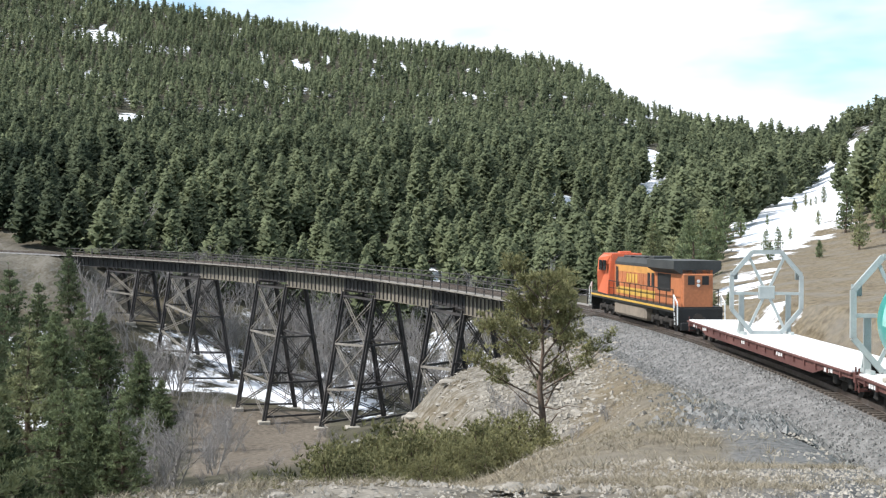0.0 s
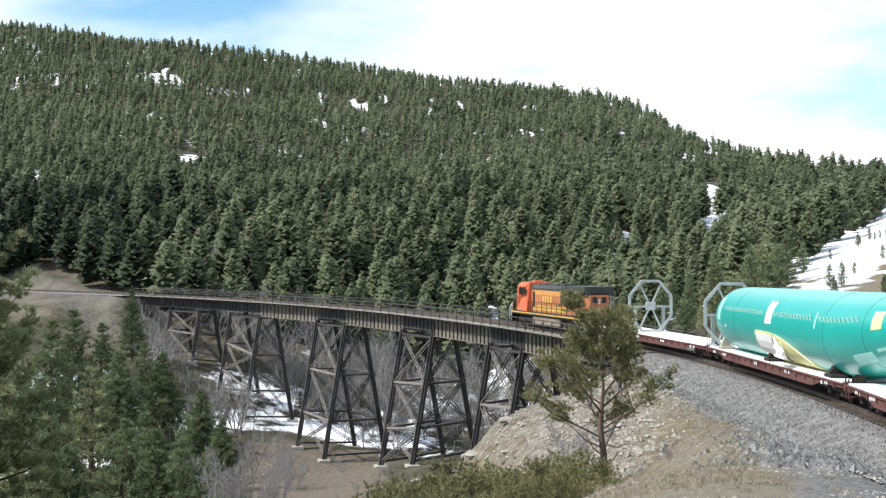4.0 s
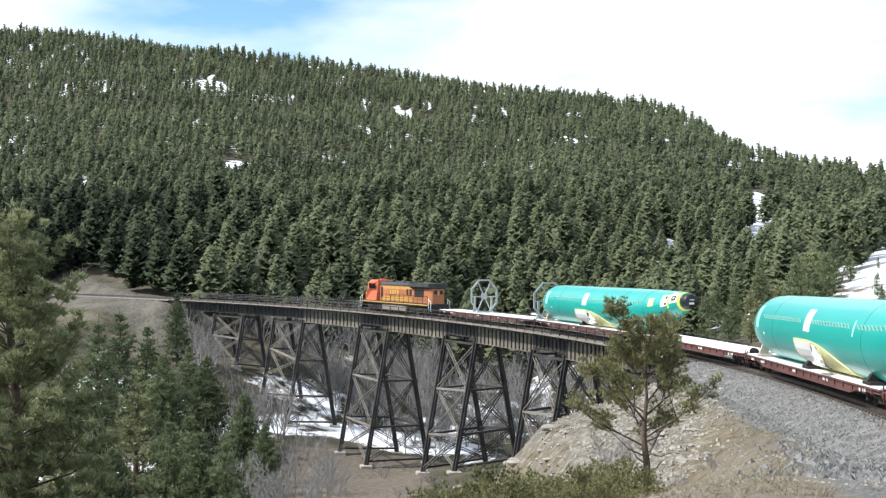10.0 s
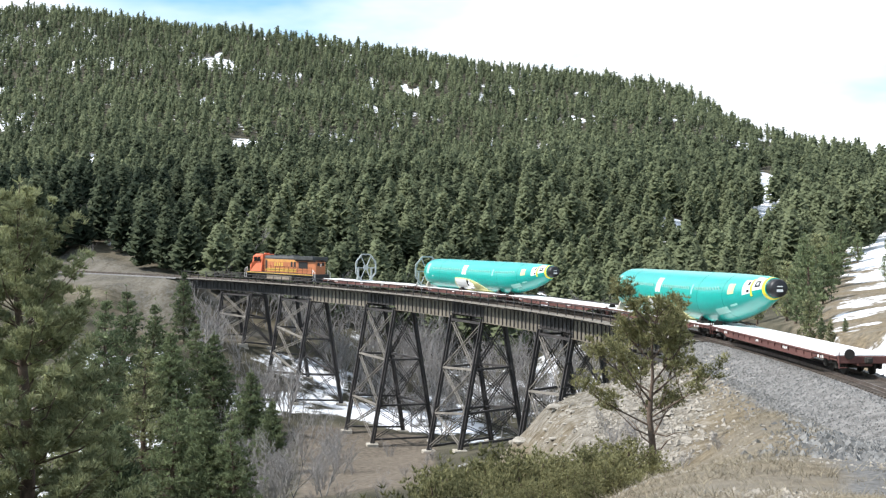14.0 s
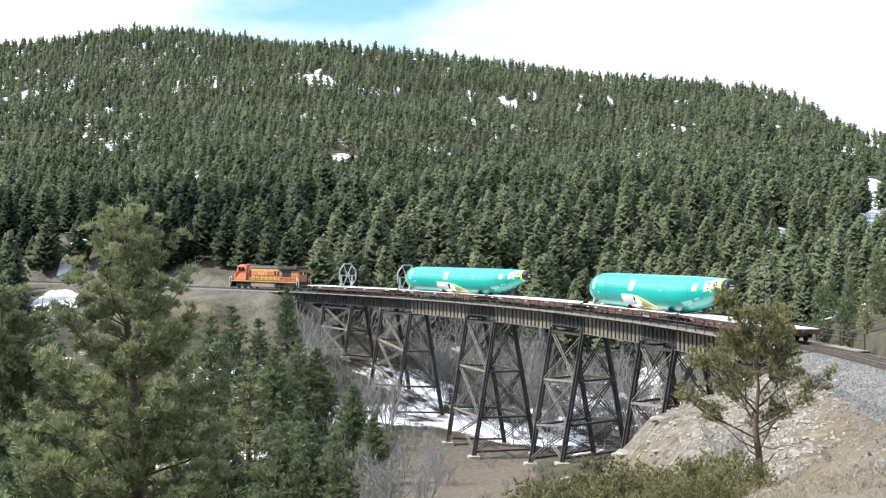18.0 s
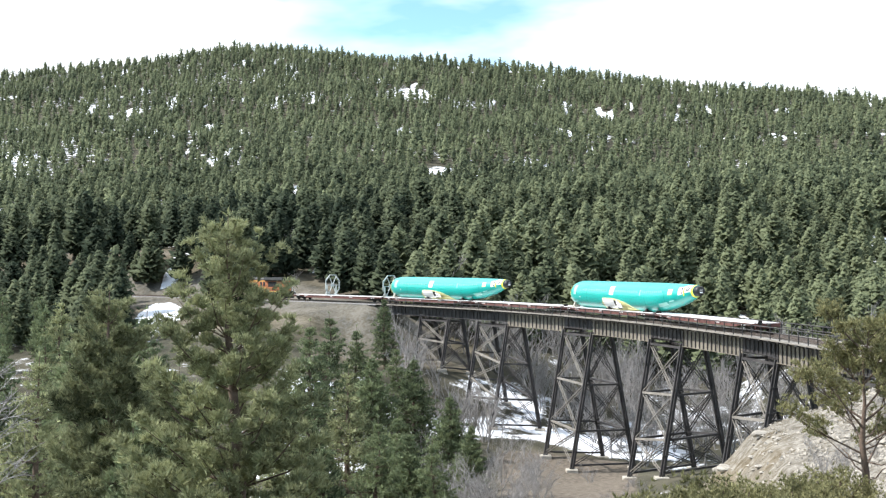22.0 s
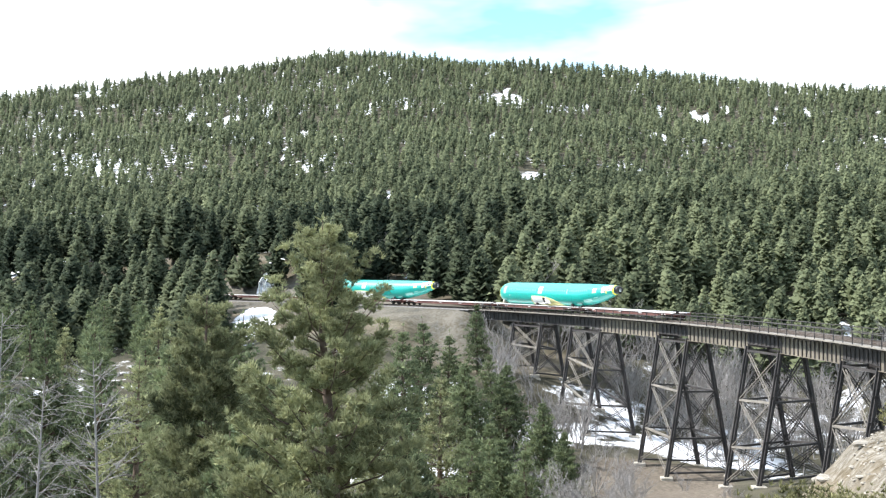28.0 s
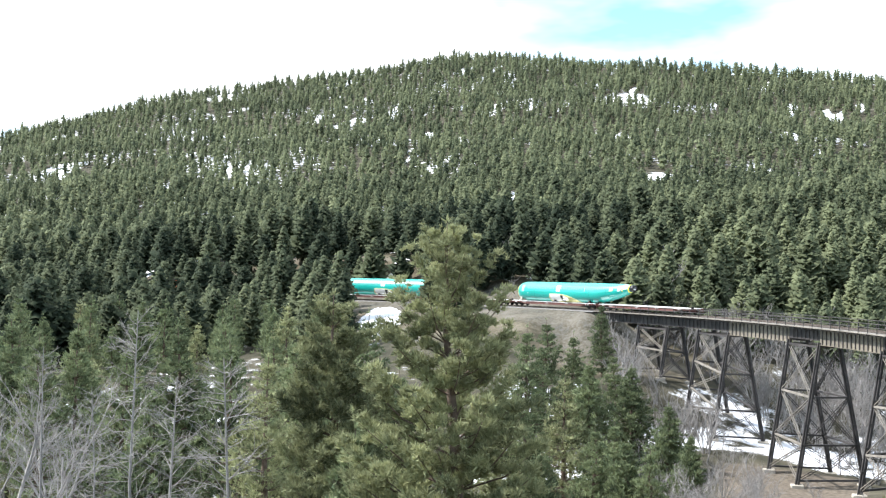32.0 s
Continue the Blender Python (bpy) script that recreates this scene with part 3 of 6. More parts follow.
def tower(sa, sb):
    t = thing("trestle_tower", "tall dark steel trestle tower with battered legs and crossed bracing", "bridge tower", Matrix.Translation(track((sa + sb) / 2, 0, -22)), "towers of the viaduct")
    inv = t.matrix_world.inverted()
    feet = {}
    for s in (sa, sb):
        for side in (1, -1):
            o, z = LEG_OFF, LEG_TOP
            while z > -40:
                p = track(s, side * o, z)
                if p.z < land_at(p.x, p.y) + 0.35:
                    break
                z -= 0.25
                o += 0.25 * BATTER
            feet[s, side] = (side * o, z)

    def at(s, side, f):
        o, z = feet[s, side]
        return track(s, side * LEG_OFF + (o - side * LEG_OFF) * f, LEG_TOP + (z - LEG_TOP) * f)

    for (s, side), (o, z) in feet.items():
        bm = bmesh.new()
        a, b = inv @ at(s, side, 0), inv @ at(s, side, 1)
        beam(bm, a + Vector((0, 0, 0.2)), b, 0.64, 0.20)
        beam(bm, a + Vector((0, 0, 0.2)), b, 0.22, 0.66)
        n = max(2, int((a - b).length / 2.6))
        for i in range(1, n):
            p = a.lerp(b, i / n)
            box(bm, p.x, p.y, p.z, 0.72, 0.74, 0.10)
        part("leg", bm, STEEL, t)
        bm = bmesh.new()
        box(bm, b.x, b.y, b.z - 0.30, 1.7, 1.7, 0.75, 0.08)
        box(bm, b.x, b.y, b.z - 1.4, 2.1, 2.1, 1.6, 0.08)
        part("footing", bm, CONCRETE, t, "weathered concrete footing")
    tall = max(-z for o, z in feet.values()) + LEG_TOP
    cuts = [0.02, 0.97] if tall < 9 else ([0.02, 0.46, 0.96] if tall < 15 else [0.02, 0.38, 0.72, 0.97])
    faces = [((sa, 1), (sb, 1)), ((sa, -1), (sb, -1)), ((sa, 1), (sa, -1)), ((sb, 1), (sb, -1))]
    for fi, (p, q) in enumerate(faces):
        # sunlight on the near face is put into its bars' paler colour
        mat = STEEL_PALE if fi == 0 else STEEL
        for i, f in enumerate(cuts):
            if i in (0, len(cuts) - 1) and fi < 2 and i:
                continue
            bm = bmesh.new()
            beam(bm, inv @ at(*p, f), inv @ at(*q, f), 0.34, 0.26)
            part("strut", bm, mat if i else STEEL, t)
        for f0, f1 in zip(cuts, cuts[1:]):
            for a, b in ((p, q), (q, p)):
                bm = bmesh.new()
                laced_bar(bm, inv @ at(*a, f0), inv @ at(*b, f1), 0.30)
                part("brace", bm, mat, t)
    return t


for sa, sb in TOWERS:
    tower(sa, sb)

deck = thing("viaduct_deck", "dark plate-girder deck of a curved steel railway viaduct", "bridge", Matrix.Translation(track(BRIDGE_A, 0, -3)))
D_INV = deck.matrix_world.inverted()
stiff_mesh = {}
for depth in (1.45, 2.05):
    bm = bmesh.new()
    box(bm, 0, 0, -depth / 2, 0.10, 0.16, depth - 0.1)
    stiff_mesh[depth] = bpy.data.meshes.new("stiffener")
    bm.to_mesh(stiff_mesh[depth])
    bm.free()
    stiff_mesh[depth].materials.append(STEEL)
EDGES = [BRIDGE_A] + [s for t in TOWERS for s in t] + [BRIDGE_B]
for i, (s0, s1) in enumerate(zip(EDGES, EDGES[1:])):
    deep = 2.05 if i % 2 == 0 and s1 < 140 else 1.45
    for side in (1, -1):
        o = side * 1.45
        g = new("girder", None)
        vs, fs = [], []
        sec = [(0.25, -0.62), (0.25, -0.66), (0.02, -0.66), (0.02, -0.56 - deep), (0.25, -0.56 - deep), (0.25, -0.62 - deep), (-0.25, -0.62 - deep), (-0.25, -0.56 - deep), (-0.02, -0.56 - deep), (-0.02, -0.66), (-0.25, -0.66), (-0.25, -0.62)]
        ss = np.linspace(s0 + 0.04, s1 - 0.04, 7)
        for s in ss:
            for do, z in sec:
                vs.append(D_INV @ track(s, o + do, z))
        k = len(sec)
        for a in range(6):
            for b in range(k):
                fs.append((a * k + b, a * k + (b + 1) % k, (a + 1) * k + (b + 1) % k, (a + 1) * k + b))
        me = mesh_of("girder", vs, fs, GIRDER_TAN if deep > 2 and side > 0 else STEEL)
        bpy.data.objects.remove(g)
        g = new("girder", me)
        g.parent = deck
        if deep > 2 and side > 0:
            tagged(g, "deep plate girder with faded tan paint")
        for s in np.arange(s0 + 0.55, s1 - 0.2, 1.15):
            st = new("stiffener", stiff_mesh[deep])
            st.parent = g
            st.matrix_basis = D_INV @ on_track(s, o + side * 0.10, -0.62)
bm = bmesh.new()
beam(bm, (0, 0, -0.35), (0, 0, 1.05), 0.09)
beam(bm, (-0.9, 0, -0.40), (0.25, 0, -0.40), 0.16)
post_mesh = bpy.data.meshes.new("railing_post")
bm.to_mesh(post_mesh)
bm.free()
post_mesh.materials.append(STEEL)
for side in (1, -1):
    for s in np.arange(BRIDGE_A + 1, BRIDGE_B, 2.6):
        p = new("railing_post", post_mesh)
        p.parent = deck
        p.matrix_basis = D_INV @ on_track(s, side * 2.75, 0) @ (Matrix() if side < 0 else Matrix.Rotation(math.pi, 4, "Z"))
    for z in (1.02, 0.52):
        r = swept(BRIDGE_A + 1, BRIDGE_B, 3, [(side * 2.75 + a, z + b) for a, b in ((0.04, 0), (0, 0.05), (-0.04, 0), (0, -0.05), (0.04, 0))], STEEL, "handrail")
        r.parent, r.matrix_parent_inverse = deck, D_INV
    w = swept(BRIDGE_A, BRIDGE_B, 3, [(side * 1.75, -0.26), (side * 1.75, -0.20), (side * 2.85, -0.20), (side * 2.85, -0.34), (side * 1.75, -0.34)], STEEL_PALE, "walkway")
    w.parent, w.matrix_parent_inverse = deck, D_INV
    tagged(w, "grey plank walkway beside the track")
bridge_tie = bpy.data.meshes.new("bridge_tie")
bm = bmesh.new()
box(bm, 0, 0, -0.33, 3.3, 0.24, 0.28, 0.015)
bm.to_mesh(bridge_tie)
bm.free()
bridge_tie.materials.append(TIE)
for i, s in enumerate(np.arange(BRIDGE_A + 0.3, BRIDGE_B, 0.55)):
    o = new("bridge_tie", bridge_tie)
    o.parent = deck
    o.matrix_basis = D_INV @ on_track(s, 0, 0)
# abutments at both ends
for s, d in ((BRIDGE_A, -1), (BRIDGE_B, 1)):
    t = thing("abutment", "stained concrete bridge abutment set into the bank", "abutment", on_track(s + d * 0.9, 0, -3.2), "ends of the viaduct")
    bm = bmesh.new()
    box(bm, 0, 0, -0.9, 6.0, 2.2, 3.4, 0.06)
    part("wall", bm, CONCRETE, t)
    bm = bmesh.new()
    for side in (1, -1):
        box(bm, side * 2.6, d * 1.6, 1.0, 0.6, 3.0, 2.6, 0.05)
    part("wing_wall", bm, CONCRETE, t)


# ---- train ----
LOCO, IDLER, CARGO = 22.3, 28.95, 27.84


def truck(parent, y, axles, wheel=0.48, half=0.0):
    bm = bmesh.new()
    span = axles[-1] - axles[0]
    for side in (1, -1):
        box(bm, side * 1.02, y, 0.62, 0.20, span + 1.0, 0.30, 0.05)
        for a in axles:
            box(bm, side * 1.08, y + a, 0.50, 0.26, 0.42, 0.42, 0.05)
        for a, b in zip(axles, axles[1:]):
            box(bm, side * 1.04, y + (a + b) / 2, 0.72, 0.24, 0.50, 0.34, 0.04)
    box(bm, 0, y, 0.62, 2.0, 0.5, 0.28)
    tr = part("truck", bm, UNDER, parent, "grimy sprung wheel truck")
    for a in axles:
        bm = bmesh.new()
        for side in (1, -1):
            disc(bm, (side * 0.75, y + a, wheel), wheel, 0.13, "X", 20)
            disc(bm, (side * 0.68, y + a, wheel), wheel + 0.03, 0.03, "X", 20)
        disc(bm, (0, y + a, wheel), 0.08, 1.5, "X", 8)
        part("wheelset", bm, UNDER, tr)


def locomotive():
    """A six-axle diesel; +y is its cab end."""
    t = thing("locomotive", "orange, yellow and black six-axle diesel locomotive, dusty, running on the track", "locomotive")

    def p(name, mat, label="", parent=t):
        def wrap(f):
            bm = bmesh.new()
            f(bm)
            return part(name, bm, mat, parent, label)
        return wrap

    @p("frame", LOCO_BLACK)
    def _(bm):
        box(bm, 0, 0, 1.40, 3.0, 21.0, 0.34, 0.03)
        box(bm, 0, 0, 1.05, 1.6, 19.0, 0.5)
    @p("sill_stripe", YELLOW, "yellow stripe along the walkway edge")
    def _(bm):
        for s in (1, -1):
            box(bm, s * 1.515, 0, 1.46, 0.03, 20.4, 0.13)

    def hood(bm):
        prof = [(-0.92, 1.57), (-0.92, 4.05), (-0.72, 4.38), (0.72, 4.38), (0.92, 4.05), (0.92, 1.57)]
        a = [bm.verts.new((x, 5.6, z)) for x, z in prof]
        b = [bm.verts.new((x, -4.6, z)) for x, z in prof]
        for i in range(len(prof)):
            j = (i + 1) % len(prof)
            bm.faces.new((a[i], a[j], b[j], b[i]))
        bm.faces.new(a[::-1])
        bm.faces.new(b)
    h = p("hood", ORANGE)(hood)
    @p("hood_roof", ROOF_GREY, "sooty grey roof")
    def _(bm):
        prof = [(-0.94, 3.86), (-0.94, 4.06), (-0.73, 4.41), (0.73, 4.41), (0.94, 4.06), (0.94, 3.86)]
        a = [bm.verts.new((x, 5.4, z)) for x, z in prof]
        b = [bm.verts.new((x, -4.5, z)) for x, z in prof]
        for i in range(len(prof) - 1):
            bm.faces.new((a[i], a[i + 1], b[i + 1], b[i]))
        bm.faces.new(a[::-1])
        bm.faces.new(b)
        box(bm, 0, 3.2, 4.47, 1.3, 1.8, 0.14, 0.03)
        box(bm, 0, 0.2, 4.47, 1.2, 2.4, 0.16, 0.03)
        box(bm, 0, -2.6, 4.50, 1.3, 1.2, 0.22, 0.03)
    for s in (1, -1):
        @p("yellow_band", YELLOW, "yellow band on the hood side", h)
        def _(bm):
            box(bm, s * 0.935, 0.2, 2.05, 0.03, 9.4, 0.50)
        @p("upper_band", AMBER, "faded amber band under the roof", h)
        def _(bm):
            box(bm, s * 0.935, 0.3, 3.62, 0.03, 9.2, 0.44)
        @p("recessed_door", UNDER, "dark red-brown recess behind the cab", h)
        def _(bm):
            box(bm, s * 0.955, 4.75, 2.95, 0.03, 0.62, 1.5, 0.01)
        for yy in (-3.1, -4.0):
            @p("vent_panel", LOCO_BLACK, "dark vent panel", h)
            def _(bm):
                box(bm, s * 0.955, yy, 3.05, 0.03, 0.55, 0.9, 0.01)
        @p("side_lettering", YELLOW, "large yellow plain shapes painted on the hood side", h)
        def _(bm):
            for i in range(4):
                box(bm, s * 0.962, -s * (i - 1.5) * 0.72 + 0.9, 2.98, 0.02, 0.46, 0.62, 0.008)
        for i in range(9):
            @p("hood_door", ORANGE, "", h)
            def _(bm):
                box(bm, s * 0.93, 5.0 - i * 1.06, 2.75, 0.03, 0.96, 2.05, 0.01)
                box(bm, s * 0.955, 4.6 - i * 1.06, 2.70, 0.03, 0.05, 0.22)
    rad = p("radiator_cab", ORANGE)(lambda bm: (box(bm, 0, -7.35, 2.75, 2.0, 5.5, 2.36, 0.04), box(bm, 0, -10.0, 2.6, 1.9, 0.5, 2.1, 0.05)))
    @p("radiator_wing", ROOF_GREY, "dark overhanging radiator roof", rad)
    def _(bm):
        prof = [(-0.98, 3.60), (-1.52, 3.92), (-1.52, 4.45), (1.52, 4.45), (1.52, 3.92), (0.98, 3.60)]
        a = [bm.verts.new((x, -4.5, z)) for x, z in prof]
        b = [bm.verts.new((x, -10.1, z)) for x, z in prof]
        for i in range(len(prof)):
            j = (i + 1) % len(prof)
            bm.faces.new((a[i], a[j], b[j], b[i]))
        bm.faces.new(a[::-1])
        bm.faces.new(b)
    for s in (1, -1):
        @p("radiator_grille", LOCO_BLACK, "dark louvred grille", rad)
        def _(bm):
            box(bm, s * 1.005, -6.6, 3.0, 0.03, 2.7, 1.1)
            for k in range(9):
                box(bm, s * 1.025, -6.6, 2.52 + k * 0.12, 0.03, 2.6, 0.045)
    for x in (-0.45, 0.45):
        @p("rear_number_board", LOCO_BLACK, "dark board on the rear end", rad)
        def _(bm):
            box(bm, x, -10.27, 3.25, 0.42, 0.04, 0.55)
    for z in (2.95, 3.2):
        @p("rear_light", WHITE, "round rear headlight", rad)
        def _(bm):
            disc(bm, (0, -10.28, z), 0.10, 0.06, "Y", 12)

    def cab_body(bm):
        prof = [(9.9, 1.57), (9.9, 2.75), (9.2, 2.95), (8.55, 3.05), (8.3, 4.28), (7.9, 4.58), (5.5, 4.58), (5.5, 1.57)]
        a = [bm.verts.new((1.5 if z < 4.4 else 1.2, y, z)) for y, z in prof]
        b = [bm.verts.new((-1.5 if z < 4.4 else -1.2, y, z)) for y, z in prof]
        for v in list(a) + list(b):
            if v.co.y > 9.0:
                v.co.x *= 0.72
        for i in range(len(prof)):
            j = (i + 1) % len(prof)
            bm.faces.new((a[i], b[i], b[j], a[j]))
        bm.faces.new(a)
        bm.faces.new(b[::-1])
        bmesh.ops.bevel(bm, geom=bm.edges[:], offset=0.06, segments=2, affect="EDGES")
    cab = p("cab", ORANGE_RED)(cab_body)
    @p("cab_roof", ORANGE_RED, "sun-bleached cab roof", cab)
    def _(bm):
        box(bm, 0, 6.8, 4.62, 2.3, 2.3, 0.07, 0.02)
        box(bm, 0, 6.2, 4.72, 0.9, 0.5, 0.16, 0.03)
    for s in (1, -1):
        for y0, w in ((6.35, 0.85), (7.45, 0.85)):
            @p("side_window", GLASS, "dark cab side window", cab)
            def _(bm):
                box(bm, s * 1.50, y0, 3.75, 0.05, w, 0.75, 0.01)
        @p("windscreen", GLASS, "dark windscreen pane", cab)
        def _(bm):
            box(bm, s * 0.62, 8.46, 3.72, 0.95, 0.06, 0.70, 0.01, Matrix.Translation((0, 8.46, 3.7)) @ Matrix.Rotation(radians(-11), 4, "X") @ Matrix.Translation((0, -8.46, -3.7)))
    @p("fuel_tank", TANK, "long dusty fuel tank")
    def _(bm):
        box(bm, 0, 0.3, 0.78, 2.7, 7.6, 0.98, 0.16)
    @p("walkway", LOCO_BLACK)
    def _(bm):
        box(bm, 0, -0.5, 1.60, 2.95, 20.0, 0.05)
    for s in (1, -1):
        @p("handrail", UNDER, "thin dark side handrail on posts")
        def _(bm):
            ys = np.linspace(5.2, -9.8, 12)
            for y0 in ys:
                beam(bm, (s * 1.45, y0, 1.6), (s * 1.45, y0, 2.65), 0.045)
            beam(bm, (s * 1.45, 5.2, 2.65), (s * 1.45, -9.8, 2.65), 0.05)
            beam(bm, (s * 1.45, 5.2, 2.15), (s * 1.45, -9.8, 2.15), 0.03)
        for e in (-1, 1):
            for k in range(4):
                @p("step", UNDER, "worn corner step")
                def _(bm):
                    box(bm, s * 1.35, e * 10.45, 0.45 + 0.30 * k, 0.45, 0.35, 0.05)
            @p("grab_rail", WHITE, "white grab rail beside the steps")
            def _(bm):
                beam(bm, (s * 1.50, e * 10.35, 0.55), (s * 1.50, e * 10.05, 2.35), 0.06)
                beam(bm, (s * 1.50, e * 10.85, 0.55), (s * 1.50, e * 10.80, 1.9), 0.06)
                beam(bm, (s * 1.50, e * 10.80, 1.9), (s * 1.50, e * 10.05, 2.35), 0.06)
    for e in (-1, 1):
        @p("end_plate", LOCO_BLACK)
        def _(bm):
            box(bm, 0, e * 10.55, 1.1, 2.9, 0.12, 0.9, 0.03)
            box(bm, 0, e * 10.75, 0.45, 2.6, 0.25, 0.5, 0.05)
        @p("coupler", UNDER)
        def _(bm):
            box(bm, 0, e * 10.9, 0.88, 0.25, 0.7, 0.25, 0.04)
            box(bm, 0, e * 11.1, 0.88, 0.38, 0.2, 0.32, 0.06)
    truck(t, 6.6, (-1.95, 0, 1.95), 0.53)
    truck(t, -6.6, (-1.95, 0, 1.95), 0.53)
    return t


def flat_car(length, loaded):
    t = thing("flat_car", "oxide-red railway flat car, its deck under a fuselage" if loaded else "empty oxide-red railway flat car with a white sheeted deck", "flat car", None, "flat cars of the train")
    L = length - 0.9
    bm = bmesh.new()
    for s in (1, -1):
        prof = [(-L / 2, 1.02), (L / 2, 1.02), (L / 2, 0.80), (L / 2 - 3.4, 0.76), (L / 2 - 4.6, 0.52), (-L / 2 + 4.6, 0.52), (-L / 2 + 3.4, 0.76), (-L / 2, 0.80)]
        a = [bm.verts.new((s * 1.50, y, z)) for y, z in prof]
        b = [bm.verts.new((s * 1.40, y, z)) for y, z in prof]
        for i in range(len(prof)):
            j = (i + 1) % len(prof)
            bm.faces.new((a[i], a[j], b[j], b[i]))
        bm.faces.new(a)
        bm.faces.new(b[::-1])
        for y in np.arange(-L / 2 + 1.2, L / 2 - 0.5, 1.45):
            box(bm, s * 1.53, y, 0.86, 0.07, 0.12, 0.26)
        box(bm, s * 1.53, 0, 0.99, 0.10, L, 0.07)
    box(bm, 0, 0, 0.72, 0.7, L, 0.4)
    bmesh.ops.recalc_face_normals(bm, faces=bm.faces[:])
    body = part("underframe", bm, OXIDE, t)
    n = 2 if loaded else 6
    w = (L - 0.3) / n
    for i in range(n):
        bm = bmesh.new()
        box(bm, 0, -L / 2 + 0.15 + w * (i + 0.5), 1.06, 2.96, w - 0.05, 0.07)
        part("deck_panel", bm, DECK_WHITE, t, "white sheeted deck panel")
    for e in (-1, 1):
        bm = bmesh.new()
        box(bm, 0, e * (L / 2 + 0.05), 0.86, 2.96, 0.12, 0.40, 0.03)
        for s in (1, -1):
            beam(bm, (s * 1.42, e * (L / 2 + 0.1), 0.4), (s * 1.42, e * (L / 2 + 0.1), 1.25), 0.05)
            beam(bm, (s * 1.0, e * (L / 2 + 0.12), 0.45), (s * 1.45, e * (L / 2 + 0.12), 0.45), 0.05)
        part("end_sill", bm, OXIDE, t)
    for e in (-1, 1):
        bm = bmesh.new()
        box(bm, 0, e * (L / 2 + 0.25), 0.86, 0.26, 0.8, 0.26, 0.04)
        box(bm, 0, e * (L / 2 + 0.42), 0.86, 0.40, 0.18, 0.34, 0.05)
        part("coupler", bm, UNDER, t)
        bm = bmesh.new()
        disc(bm, (-0.9, e * (L / 2 + 0.16), 1.15), 0.27, 0.05, "Y", 14)
        part("brake_wheel", bm, UNDER, t)
        truck(t, e * (L / 2 - 2.0), (-0.88, 0.88), 0.42)
    rnd = random.Random(int(length * 10))
    for s in (1, -1):
        for y, wd, k in ((L / 2 - 1.6, 0.9, 3), (L / 2 - 4.0, 1.3, 4), (1.5, 0.7, 2), (-4.5, 1.0, 3), (-L / 2 + 3.0, 1.1, 3)):
            for i in range(k):
                bm = bmesh.new()
                box(bm, s * 1.512, y - i * wd / k, 0.83 + rnd.uniform(-0.02, 0.02), 0.02, wd / k * 0.6, 0.15)
                part("stencil_mark", bm, MARK_WHITE, body, "worn white stencil bar")
    return t


def ring_frame():
    """An octagonal steel fixture that stands on a deck; its base is at z = 0."""
    t = thing("shipping_ring", "pale grey octagonal steel shipping frame with a hub and spokes", "shipping frame", None, "frames on the flat cars")
    c, R = 2.06, 2.16
    corner = [(R * 0.86 * math.cos(radians(22.5 + 45 * i)), c + R * 1.0 * math.sin(radians(22.5 + 45 * i))) for i in range(8)]
    for i in range(8):
        (x0, z0), (x1, z1) = corner[i], corner[(i + 1) % 8]
        bm = bmesh.new()
        beam(bm, (x0, 0, z0), (x1, 0, z1), 0.20, 0.16, up=(0, 1, 0))
        part("rim_side", bm, GREY_RING, t)
    for a in (60, 120, 240, 300):
        bm = bmesh.new()
        beam(bm, (0.35 * math.cos(radians(a)), 0, c + 0.35 * math.sin(radians(a))), (1.70 * math.cos(radians(a)), 0, c + 1.98 * math.sin(radians(a))), 0.12, 0.11, up=(0, 1, 0))
        part("spoke", bm, GREY_RING, t)
    for s in (1, -1):
        bm = bmesh.new()
        beam(bm, (s * 0.3, 0, c - 0.05), (s * 1.74, 0, c - 0.05), 0.14, 0.12, up=(0, 1, 0))
        part("cross_bar", bm, GREY_RING, t)
        bm = bmesh.new()
        beam(bm, (s * 1.16, 0.28, 0.0), (s * 1.16, 0.28, c - 0.05), 0.24, 0.16)
        beam(bm, (s * 1.16, -0.5, 0.05), (s * 1.16, 0.9, 0.05), 0.16)
        beam(bm, (s * 1.16, 0.9, 0.05), (s * 1.16, 0.3, 1.0), 0.10)
        part("stand", bm, GREY_RING, t)
        bm = bmesh.new()
        for k in (0, 3):
            x, z = corner[k] if s > 0 else corner[k]
            x = abs(x) * s
            box(bm, x * 0.93, 0.05, z, 0.38, 0.05, 0.42, 0.03)
        part("gusset", bm, GREY_RING, t)
    bm = bmesh.new()
    box(bm, 0, 0, c, 0.80, 0.20, 0.66, 0.04)
    part("hub", bm, GREY_RING, t)
    return t


